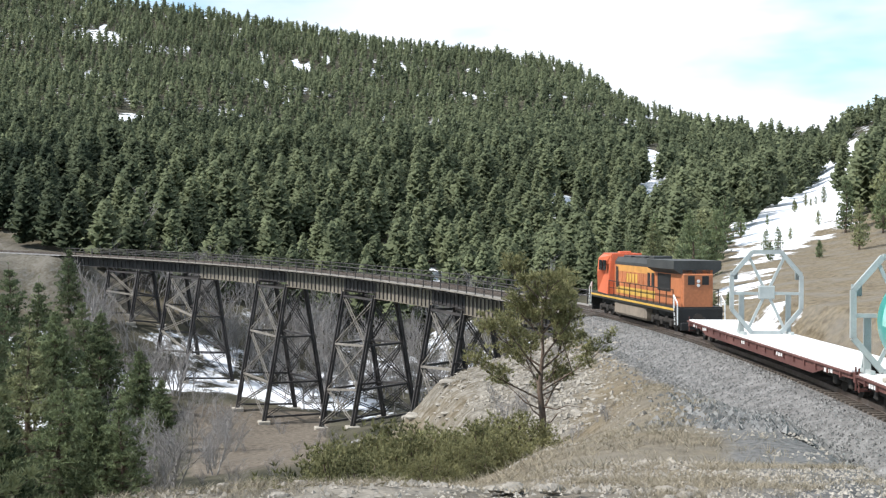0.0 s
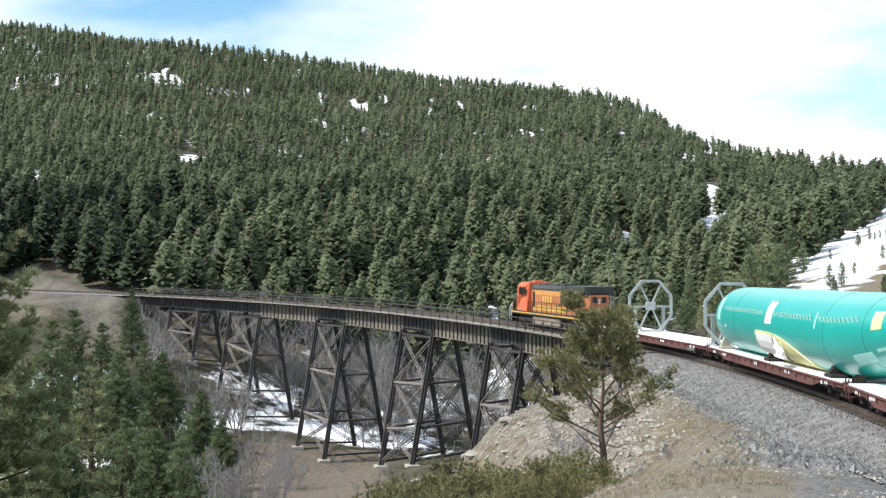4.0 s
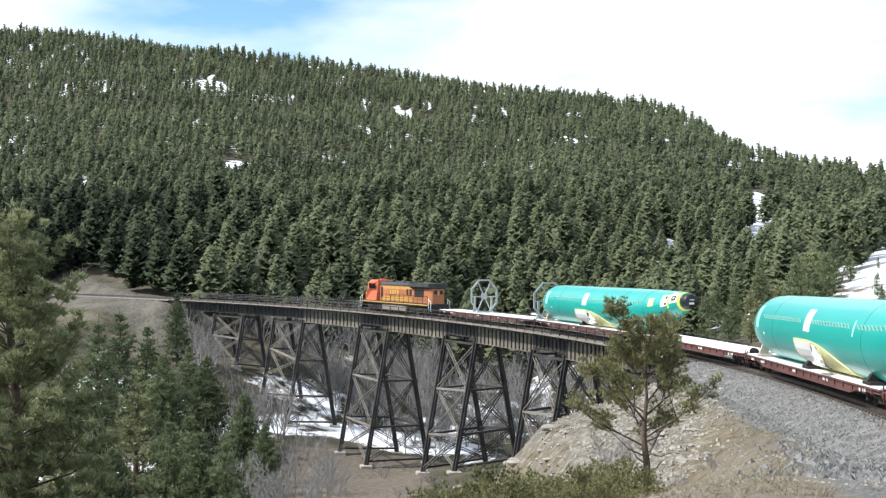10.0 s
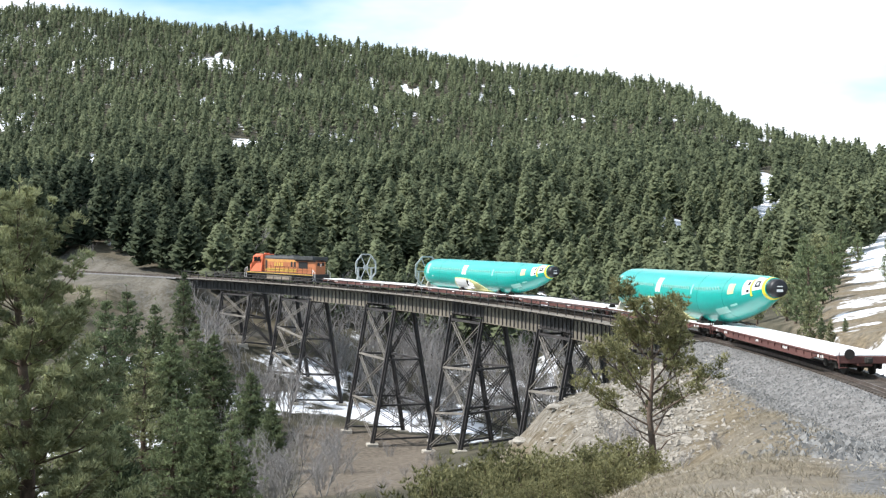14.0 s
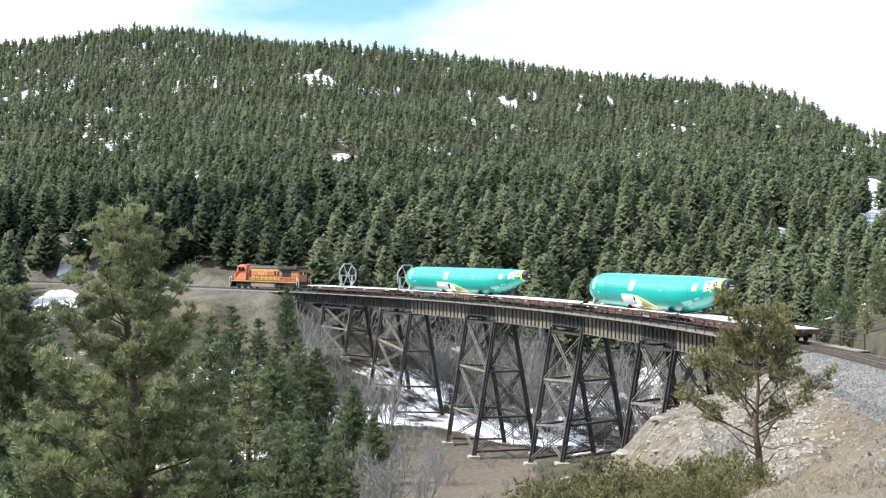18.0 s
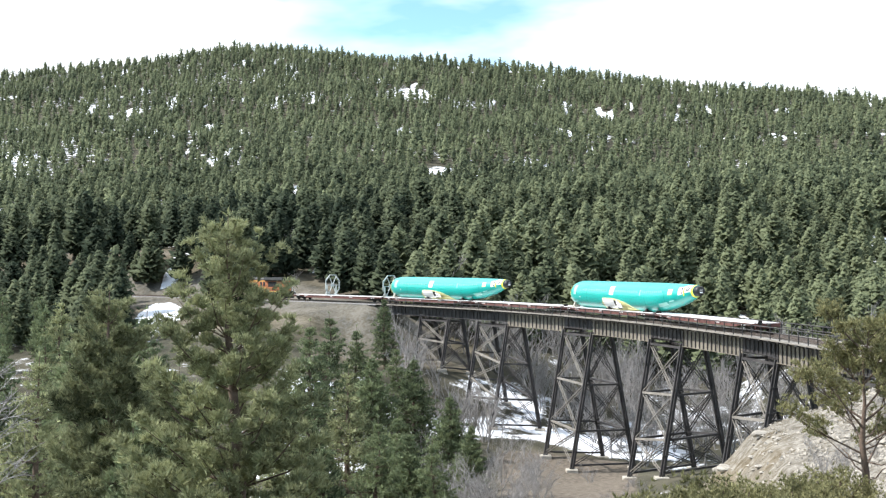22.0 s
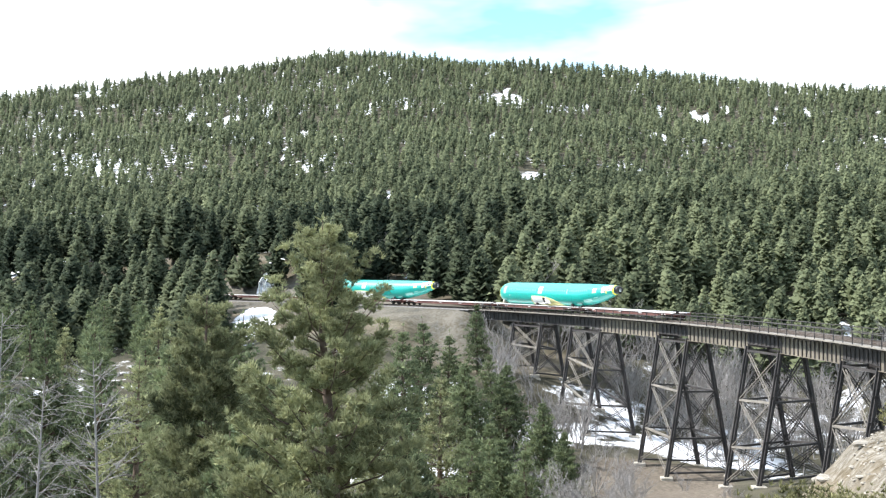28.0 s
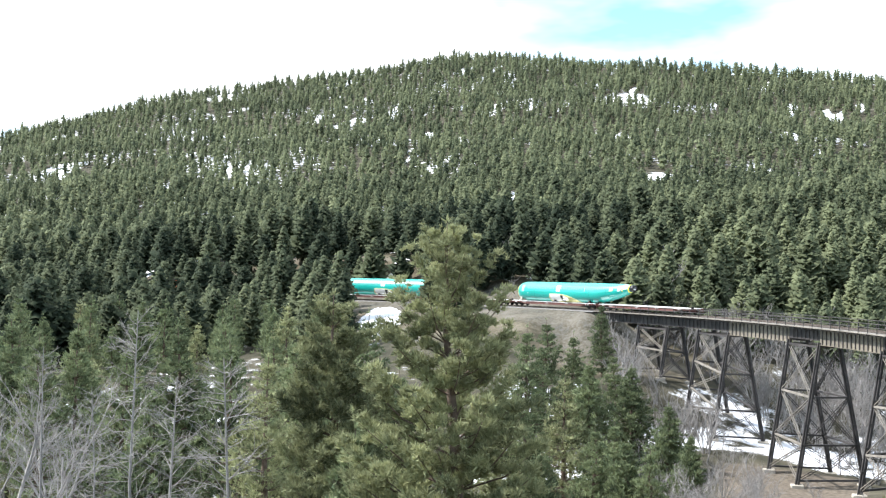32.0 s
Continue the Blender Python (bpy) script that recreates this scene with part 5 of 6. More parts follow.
def conifer(name, label, h, wide, seed, mat, whorls=26, per=5, along=6, blades=7, tuft=0.5, shape=0.75, bare=0.12, droop=0.1, gaps=0.1, group="", broad=1.0, inner=0.22, puff=0.0, lift=0.55, bunch=4):
    """A pine or fir: a tapered stem, whorls of limbs, tufts of needles along them."""
    g, r = Grower(seed), random.Random(seed + 99)
    sway = [Vector((r.gauss(0, 0.012), r.gauss(0, 0.012), 0)) * h for _ in range(4)]
    stem = [Vector((0, 0, -0.8)), Vector((0, 0, h * 0.25)) + sway[0] * 0.5, Vector((0, 0, h * 0.55)) + sway[1], Vector((0, 0, h * 0.8)) + sway[2] * 0.8, Vector((0, 0, h)) + sway[3] * 0.6]
    g.limb(stem, [h * 0.020 + 0.05, h * 0.016 + 0.03, h * 0.010 + 0.02, h * 0.005 + 0.015, 0.012], 8)

    def axis(f):
        z = [0, 0.25, 0.55, 0.8, 1]
        for i in range(4):
            if f <= z[i + 1]:
                return stem[i].lerp(stem[i + 1], (f - z[i]) / (z[i + 1] - z[i])) if i else Vector((0, 0, h * f)) + sway[0] * 0.5 * f / 0.25
        return stem[-1]

    for w in range(whorls):
        f = bare + (0.985 - bare) * (w + r.uniform(-0.3, 0.3)) / whorls
        f = min(max(f, bare), 0.985)
        reach = wide * 0.5 * min(1.0, (0.45 + 2.2 * (f - bare))) * (1 - f) ** shape * 1.25
        fine = 0.5 + 0.5 * min(1.0, (1 - f) * 3.0)
        for b in range(per):
            if r.random() < gaps:
                continue
            a = 2 * math.pi * (b + r.uniform(-0.35, 0.35)) / per + w * 2.4
            L = reach * r.uniform(0.60, 1.2) + 0.06
            p0 = axis(f)
            d = Vector((math.cos(a), math.sin(a), 0))
            rise = (lift * f - droop) * L
            mid = p0 + d * L * 0.55 + Vector((0, 0, rise * 0.35))
            end = p0 + d * L + Vector((0, 0, rise * 0.9 + 0.08 * L))
            if blades > 4:
                g.limb([p0, mid, end], [0.012 * L + 0.015, 0.008 * L + 0.01, 0.006], 3)
            else:
                g.limb([p0, end], [0.012 * L + 0.015, 0.006], 3)
            tint = r.uniform(0.0, 0.5)
            m = max(2, int(along * (0.4 + L / (wide * 0.5))))
            if puff:
                n_puff = max(2, m // 4)
                for i in range(n_puff):
                    q = inner + (1 - inner) * (i + r.random()) / n_puff
                    side = Vector((-d.y, d.x, 0)) * r.uniform(-1, 1)
                    c = p0.lerp(mid, q / 0.55) if q < 0.55 else mid.lerp(end, (q - 0.55) / 0.45)
                    c = c + side * L * 0.34 * (1.15 - q) + Vector((0, 0, r.uniform(0.0, 0.12) * L))
                    shade = tint + r.uniform(-0.15, 0.15)
                    for j in range(bunch):
                        p = c + Vector((r.gauss(0, 1), r.gauss(0, 1), r.gauss(0, 0.6))) * puff * fine
                        g.tuft(p, (d * 0.5 + side * 0.4 + Vector((0, 0, 0.8))).normalized(), tuft * fine * r.uniform(0.8, 1.2), blades, shade, broad)
                continue
            for i in range(m):
                q = inner + (1 - inner) * (i + r.random()) / m
                p = (p0.lerp(mid, q / 0.55) if q < 0.55 else mid.lerp(end, (q - 0.55) / 0.45))
                side = Vector((-d.y, d.x, 0)) * r.uniform(-1, 1)
                p = p + side * L * 0.30 * (1.1 - q) + Vector((0, 0, r.uniform(-0.05, 0.08) * L))
                g.tuft(p, (d * 0.7 + side * 0.6 + Vector((0, 0, 0.45))).normalized(), tuft * r.uniform(0.8, 1.2), blades, tint, broad)
    g.tuft(stem[-1], Vector((0, 0, 1)), tuft, blades, 0.4)
    t = thing(name, label, "tree", None, group)
    wood_me, leaf_me = g.done(name, mat)
    o = new("trunk", wood_me)
    o.parent = t
    o = new("crown", leaf_me)
    o.parent = t
    return t


def bare_tree(name, label, h, seed, spread_=0.35, stems=3, depth=4, group=""):
    """A leafless tree of forking grey limbs."""
    g, r = Grower(seed), random.Random(seed)

    def fork(p, d, L, rad, level):
        m = p + d * L * 0.5 + Vector((r.gauss(0, 0.05), r.gauss(0, 0.05), 0)) * L
        e = p + d * L + Vector((r.gauss(0, 0.06), r.gauss(0, 0.06), 0.04)) * L
        if level < 3:
            g.limb([p, m, e], [rad, rad * 0.75, rad * 0.5], 4 if level < 2 else 3)
        else:
            g.limb([p, e], [rad, rad * 0.5], 3)
        if level >= depth:
            return
        for i in range(r.choice((3, 3, 4)) if level else 4):
            q = p.lerp(m, r.uniform(0.5, 1)) if i % 2 else m.lerp(e, r.uniform(0.2, 1))
            v = (d + Vector((r.gauss(0, 1), r.gauss(0, 1), r.uniform(-0.1, 0.7))) * 0.55).normalized()
            fork(q, v, L * r.uniform(0.45, 0.7), max(rad * 0.55, 0.012), level + 1)
    for i in range(stems):
        a = r.uniform(0, 6.28)
        fork(Vector((math.cos(a), math.sin(a), -0.6)) * 0.25, Vector((math.cos(a) * spread_, math.sin(a) * spread_, 1)).normalized(), h * r.uniform(0.42, 0.6), h * 0.010 + 0.015, 0)
    t = thing(name, label, "tree", None, group)
    wood_me, _ = g.done(name, None, BARE)
    o = new("bare_crown", wood_me)
    o.parent = t
    return t


def plant(ob, az, dist, size=1.0, turn=0.0, dz=-0.1):
    p = spot(az, dist)
    ob.matrix_world = Matrix.Translation(p + Vector((0, 0, dz))) @ Matrix.Rotation(turn, 4, "Z") @ Matrix.Scale(size, 4)
    return ob


def more(ob, az, dist, size=1.0, turn=0.0, dz=-0.1):
    c = copy_thing(ob, Matrix())
    return plant(c, az, dist, size, turn, dz)


def to_top(ob, az, el, dist, h, turn=0.0, first=False):
    """Plants a tree of built height h so that its tip reaches the elevation el as seen from the knoll."""
    g = spot(az, dist).z
    size = (EYE + dist * math.tan(radians(el)) - g) / h
    return (plant if first else more)(ob, az, dist, max(size, 0.25), turn)


big = conifer("ponderosa_pine", "tall bushy pine with long olive-green needle tufts on the slope", 21.0, 9.4, 3, NEEDLE, whorls=28, per=6, along=30, blades=18, tuft=0.36, broad=0.95, shape=0.66, bare=0.05, droop=-0.02, gaps=0.12, inner=0.28, puff=0.17, lift=1.0, bunch=12)
to_top(big, 9.9, 3.4, 52, 21.0, 0.0, True)
mate = conifer("ponderosa_pine", "bushy pine with yellowish tufts and an open lower trunk", 16.0, 6.0, 8, NEEDLE, whorls=21, per=6, along=28, blades=18, tuft=0.36, broad=0.95, shape=0.60, bare=0.16, droop=-0.02, gaps=0.14, inner=0.28, puff=0.17, lift=1.0, bunch=12)
to_top(mate, 15.4, -0.1, 66, 16.0, 1.0, True)


def open_pine(h, seed):
    """A small crooked pine: a bare lower trunk that forks into rising limbs with clumps of needles on their ends."""
    g, r = Grower(seed), random.Random(seed)
    stem = [Vector((0, 0, -0.6)), Vector((0.05, 0.0, h * 0.24)), Vector((-0.10, 0.05, h * 0.42)), Vector((0.06, 0.02, h * 0.66)), Vector((-0.05, 0, h * 0.97))]
    g.limb(stem, [0.17, 0.14, 0.11, 0.065, 0.02], 8)

    def spray(p, d, L, rad, level):
        bend = Vector((r.gauss(0, 0.12), r.gauss(0, 0.12), 0.10)) * L
        m, e = p + d * L * 0.5 + bend * 0.5, p + d * L + bend
        g.limb([p, m, e], [rad, rad * 0.7, rad * 0.4], 4 if level < 1 else 3)
        if level >= 1:
            for q in (0.62, 1.0):
                c = p.lerp(m, q * 2) if q < 0.5 else m.lerp(e, q * 2 - 1)
                shade = r.uniform(0.05, 0.65)
                for _ in range(6):
                    o = c + Vector((r.gauss(0, 1), r.gauss(0, 1), r.gauss(0, 0.8))) * 0.12
                    g.tuft(o, (d + Vector((0, 0, 0.9))).normalized(), 0.21 * r.uniform(0.8, 1.2), 10, shade, 1.1)
        if level < 2:
            for i in range(5 if level == 0 else 3):
                q = r.uniform(0.35, 1.0)
                c = p.lerp(m, q * 2) if q < 0.5 else m.lerp(e, q * 2 - 1)
                v = (d + Vector((r.gauss(0, 0.7), r.gauss(0, 0.7), r.uniform(0.0, 0.8)))).normalized()
                spray(c, v, L * r.uniform(0.38, 0.6), rad * 0.5, level + 1)
    for i in range(15):
        f = 0.30 + 0.66 * i / 14 + r.uniform(-0.03, 0.03)
        k = min(3, max(1, int(np.searchsorted([0.24, 0.42, 0.66, 0.97], f))))
        z0, z1 = stem[k].z, stem[k + 1].z
        p = stem[k].lerp(stem[k + 1], min(max((f * h - z0) / (z1 - z0), 0), 1))
        a = i * 2.4 + r.uniform(-0.4, 0.4)
        L = h * (0.31 if f < 0.75 else 0.22) * r.uniform(0.75, 1.2)
        spray(p, Vector((math.cos(a), math.sin(a), 0.15 + 0.9 * f * r.uniform(0.6, 1.2))).normalized(), L, 0.05, 0)
    for i in range(7):
        a, z = r.uniform(0, 6.28), h * r.uniform(0.16, 0.5)
        d = Vector((math.cos(a), math.sin(a), r.uniform(-0.1, 0.35)))
        p = Vector((0, 0, z))
        g.limb([p, p + d * h * 0.12, p + d * h * 0.2 + Vector((0, 0, 0.25)), p + d * h * r.uniform(0.26, 0.34) + Vector((0, 0, r.uniform(0.1, 0.6)))], [0.04, 0.03, 0.02, 0.008], 4)
    t = thing("lone_pine", "small open pine with a crooked crown by the rocky bank", "tree")
    wood_me, leaf_me = g.done("lone_pine", JUNIPER)
    for n, me in (("trunk", wood_me), ("crown", leaf_me)):
        new(n, me).parent = t
    return t


roadside = open_pine(6.4, 21)
to_top(roadside, -18.9, -2.3, 47, 6.7, 0.6, True)

# conifers of the valley: finer kinds near by, simpler ones further off
KINDS, FAR_KINDS = [], []
for i, (h, w, sh, mat, gp) in enumerate(((13.0, 5.8, 0.78, VALLEY, 0.05), (12.0, 5.2, 0.85, VALLEY, 0.07), (14.0, 6.0, 0.66, NEEDLE, 0.10), (9.0, 4.4, 0.80, VALLEY, 0.05))):
    label = "dark green conifer standing in the valley" if mat is VALLEY else "olive-green pine standing in the valley"
    k = conifer("valley_conifer", label, h, w * 1.22, 40 + i, mat, whorls=24, per=7, along=16, blades=8, tuft=0.42, broad=1.5, shape=sh + 0.22, bare=0.06, droop=0.02, gaps=gp, group="conifers in the valley", inner=0.22, puff=0.20)
    KINDS.append((k, h))
for i, (h, w, sh, mat, gp) in enumerate(((13.0, 5.8, 0.75, VALLEY, 0.05), (12.0, 5.4, 0.62, NEEDLE, 0.10), (10.0, 5.0, 0.80, VALLEY, 0.05))):
    label = "dark green conifer standing on the slope" if mat is VALLEY else "olive-green pine standing on the slope"
    k = conifer("slope_conifer", label, h, w * 1.12, 60 + i, mat, whorls=14, per=5, along=8, blades=4, tuft=0.85, broad=2.0, shape=sh + 0.15, bare=0.08, droop=0.02, gaps=gp, group="conifers on the slopes", inner=0.15, puff=0.30)
    FAR_KINDS.append((k, h))
USED = set()


def stand(kind, az, el, dist, turn=0.0):
    k, h = KINDS[kind]
    first = kind not in USED
    USED.add(kind)
    return to_top(k, az, el, dist, h, turn, first)


for i, (kind, az, el, dist) in enumerate((
        (0, 5.44, -1.25, 178), (1, 4.18, -1.9, 182), (1, 2.85, -0.5, 212), (0, 2.27, -2.8, 185), (3, 3.5, -3.3, 170), (2, 4.6, -3.8, 100), (0, 3.2, -6.1, 88),
        (1, 2.27, -5.9, 92), (3, 1.7, -6.8, 86), (0, 0.6, -7.1, 84), (3, -0.15, -5.15, 150), (3, -1.2, -6.5, 140), (3, 1.46, -3.4, 176), (0, 6.4, -1.6, 150),
        (1, 13.7, -1.0, 120), (3, 14.4, -6.3, 58), (2, 7.6, -4.4, 84), (1, 6.6, -5.2, 96), (3, 5.6, -7.4, 72), (0, 12.4, -3.6, 92), (1, 17.0, -2.0, 105), (2, 18.5, -3.0, 80), (0, 20.1, -2.2, 96), (1, 22.6, -1.6, 102), (0, 24.9, -2.4, 92), (1, 26.9, -1.4, 98), (2, 28.6, -2.6, 84), (3, 23.7, -4.6, 80), (1, 29.8, -1.2, 96))):
    stand(kind, az, el, dist, i * 1.1)
rnd = random.Random(12)


def scatter_conifer(az, dist, size, turn):
    if dist < 105:
        more(KINDS[rnd.choice((0, 0, 1, 1, 2, 3))][0], az, dist, size, turn)
        return
    i = rnd.choice((0, 0, 1, 2))
    (more if i in FAR_USED else plant)(FAR_KINDS[i][0], az, dist, size, turn)
    FAR_USED.add(i)


FAR_USED = set()
spots = []
for _ in range(6000):
    if len(spots) > 125:
        break
    az, dist = rnd.uniform(11.5, 36), math.sqrt(rnd.uniform(80 ** 2, 228 ** 2))
    x, y = -dist * math.sin(radians(az)), dist * math.cos(radians(az))
    if min(math.hypot(x - a, y - b) for a, b in zip(TX[::4], TY[::4])) < 9 or (11.3 < az < 15.2 and dist > 125):
        continue
    if any(math.hypot(x - a, y - b) < 7.5 for a, b in spots):
        continue
    spots.append((x, y))
    size, turn = rnd.uniform(0.65, 1.05), rnd.uniform(0, 6)
    scatter_conifer(az, dist, size, turn)

# conifers on the open slope beyond the near track
right_spots = []
for _ in range(900):
    if len(right_spots) > 60:
        break
    az, dist = rnd.uniform(-37, -21.5), math.sqrt(rnd.uniform(112 ** 2, 245 ** 2))
    x, y = -dist * math.sin(radians(az)), dist * math.cos(radians(az))
    if abs(az - (-27.6 - (dist - 130) * 0.0165)) < 1.5 or (dist < 170 and az < -26) or (az < -29.5 and dist < 200) or -32.4 < az < -29.0 or rnd.random() < 0.3 * smooth_step(az, -26, -30) or min(math.hypot(x - a, y - b) for a, b in zip(TX[::4], TY[::4])) < 12:
        continue
    if any(math.hypot(x - a, y - b) < 6 for a, b in right_spots):
        continue
    right_spots.append((x, y))
    scatter_conifer(az, dist, rnd.uniform(0.5, 0.9), rnd.uniform(0, 6))

# small conifers and young trees in the snowy strip
for i in range(16):
    dist = rnd.uniform(135, 330)
    scatter_conifer(-27.9 - (dist - 130) * 0.0165 + rnd.gauss(0, 1.0), dist, rnd.uniform(0.14, 0.34), rnd.uniform(0, 6))

# leafless trees
grey = [bare_tree("bare_tree", "leafless grey tree with fine forking branches", 8.0, 70 + i, (0.35, 0.5, 0.2)[i], (3, 5, 1)[i], 4, "leafless trees in the valley") for i in range(3)]
thin = [bare_tree("bare_tree", "leafless grey tree with thin upright branches", 8.0, 80 + i, (0.3, 0.15)[i], (3, 1)[i], 3, "leafless trees in the valley") for i in range(2)]
plant(thin[0], -6.0, 205, 1.0)
plant(thin[1], -9.0, 212, 1.2)
for i, (az, dist, size) in enumerate(((0.0, 176, 0.9), (-0.9, 180, 0.75), (-1.8, 150, 0.8))):
    (plant if i < 1 else more)(grey[0], az, dist, size, i)
plant(grey[1], -1.8, 104, 0.95)
plant(grey[2], -0.14, 262, 1.5)


def clear_of_track(az, dist, room=6.5):
    x, y = -dist * math.sin(radians(az)), dist * math.cos(radians(az))
    return min((x - a) ** 2 + (y - b) ** 2 for a, b in zip(TX[::3], TY[::3])) > room ** 2


for lo, hi, near, far, count, small, large in ((-4.8, 3.0, 84, 165, 34, 0.4, 0.8), (-4.0, 6.0, 165, 215, 30, 0.55, 0.9), (-17, 2.5, 178, 246, 130, 0.8, 1.45), (4, 16, 255, 300, 26, 0.7, 1.1), (12, 30, 60, 150, 22, 0.7, 1.2)):
    for i in range(count):
        az, dist = rnd.uniform(lo, hi), rnd.uniform(near, far)
        if clear_of_track(az, dist):
            more(thin[i % 2] if dist > 165 else grey[i % 3 % 2], az, dist, rnd.uniform(small, large), rnd.uniform(0, 6))


def thicket():
    """Grey leafless trees beyond the bridge, too many to count, in one mesh."""
    r, V, F, base = random.Random(91), [], [], 0
    forms = []
    for t in thin:
        me = t.children[0].data
        co, ix = np.empty(len(me.vertices) * 3, np.float32), np.empty(len(me.loops), np.int32)
        me.vertices.foreach_get("co", co)
        me.loops.foreach_get("vertex_index", ix)
        forms.append((co.reshape(-1, 3), ix.reshape(-1, 4)))
    for i in range(210):
        az, dist = r.uniform(-19, -1.5), r.uniform(190, 250)
        if not clear_of_track(az, dist):
            continue
        p, a, k = spot(az, dist), r.uniform(0, 6.28), r.uniform(0.7, 1.35)
        co, ix = forms[i % 2]
        V.append(np.stack([p.x + k * (co[:, 0] * math.cos(a) - co[:, 1] * math.sin(a)), p.y + k * (co[:, 0] * math.sin(a) + co[:, 1] * math.cos(a)), p.z + k * co[:, 2]], 1))
        F.append(ix + base)
        base += len(co)
    tagged(new("bare_thicket", mesh_of("bare_thicket", np.concatenate(V), np.concatenate(F), BARE)), "thicket of leafless grey trees on the valley floor", "thicket", kind="stuff")


thicket()


def dead_conifer(h, seed):
    """A standing dead tree: a straight grey stem with many thin, brittle side limbs."""
    g, r = Grower(seed), random.Random(seed)
    bend = Vector((r.gauss(0, 0.03), r.gauss(0, 0.03), 0)) * h
    stem = [Vector((0, 0, -0.8)), Vector((0, 0, h * 0.5)) + bend, Vector((0, 0, h)) + bend * 0.3]
    g.limb(stem, [0.085, 0.05, 0.012], 6)
    for i in range(110):
        f = r.uniform(0.12, 0.98)
        p = stem[0].lerp(stem[1], f / 0.5) if f < 0.5 else stem[1].lerp(stem[2], (f - 0.5) / 0.5)
        a = r.uniform(0, 6.28)
        L = h * r.uniform(0.10, 0.24) * (1.15 - f) + 0.3
        d = Vector((math.cos(a), math.sin(a), r.uniform(-0.1, 0.9)))
        mid = p + d * L * 0.5 + Vector((0, 0, r.uniform(-0.05, 0.08) * L))
        end = mid + d * L * 0.5 + Vector((0, 0, r.uniform(-0.2, 0.2) * L))
        g.limb([p, mid, end], [0.014, 0.009, 0.004], 3)
        for j in range(8):
            q = mid.lerp(end, r.uniform(-0.6, 1))
            v = (d + Vector((r.gauss(0, 0.7), r.gauss(0, 0.7), r.gauss(0, 0.5)))).normalized()
            g.limb([q, q + v * L * r.uniform(0.2, 0.5)], [0.007, 0.004], 3)
    t = thing("dead_tree", "dead grey conifer with thin brittle bare limbs", "tree", None, "dead conifers on the slope")
    wood_me, _ = g.done("dead_tree", None, BARE)
    new("bare_crown", wood_me).parent = t
    return t


dead = [dead_conifer(11.0, 301), dead_conifer(9.0, 302)]
for i, (az, el, dist) in enumerate(((24.2, -0.8, 52), (20.6, -3.0, 56), (28.4, -2.4, 50), (22.4, -3.8, 58), (26.4, -4.2, 58))):
    to_top(dead[i % 2], az, el, dist, (11.0, 9.0)[i % 2], i * 1.3, i < 2)
for az, dist, size in ((23.2, 57, 0.7), (19.6, 62, 0.8), (28.0, 70, 0.9), (26.5, 50, 0.45), (18.0, 50, 0.5)):
    more(grey[0 if dist < 58 else 1], az, dist, size, rnd.uniform(0, 6))
for i in range(34):
    d = rnd.uniform(46, 86)
    more(grey[0], -16.6 - (d - 46) * 0.06 + rnd.gauss(0, 1.3), d, rnd.uniform(0.10, 0.22), rnd.uniform(0, 6))
for i in range(20):
    az, dist = rnd.uniform(-9.5, -3.0), rnd.uniform(104, 172)
    if clear_of_track(az, dist):
        more(grey[i % 2], az, dist, rnd.uniform(0.12, 0.34), rnd.uniform(0, 6))
for i in range(10):
    more(grey[0], rnd.uniform(-24, -20), rnd.uniform(36, 52), rnd.uniform(0.06, 0.12), rnd.uniform(0, 6))


# junipers by the rim, and the scrub round the lone pine
def juniper(seed, h=2.0, wide=2.6):
    g, r = Grower(seed), random.Random(seed)
    for i in range(17):
        a = 2 * math.pi * i / 17 * 3 + r.uniform(-0.3, 0.3)
        out = wide * (0.46 * math.sqrt((i + 0.5) / 17)) * r.uniform(0.8, 1.1)
        tip = Vector((math.cos(a) * out, math.sin(a) * out, h * (1.02 - 0.5 * out / (wide * 0.5)) * r.uniform(0.75, 1.0)))
        g.limb([Vector((0, 0, -0.3)), tip * 0.5 + Vector((0, 0, 0.1)), tip], [0.06, 0.03, 0.01], 4)
        shade = r.uniform(-0.08, 0.30)
        for j in range(170):
            q = 1.0 - 0.92 * r.random() ** 1.5
            wide_here = 0.075 + 0.20 * (1.0 - abs(q - 0.6))
            p = Vector((tip.x * (0.45 + 0.55 * q), tip.y * (0.45 + 0.55 * q), tip.z * q)) + Vector((r.gauss(0, 1), r.gauss(0, 1), r.gauss(0, 0.5))) * wide_here * 0.8
            g.tuft(p, (Vector((p.x, p.y, 0)) * 0.25 + Vector((0, 0, 1))).normalized(), 0.10, 8, shade + 0.2 * q * r.random(), 1.5)
    t = thing("juniper_bush", "low olive-green juniper bush on the knoll", "bush", None, "junipers on the knoll")
    wood_me, leaf_me = g.done("juniper", JUNIPER)
    for n, me in (("woody_base", wood_me), ("foliage", leaf_me)):
        new(n, me).parent = t
    return t


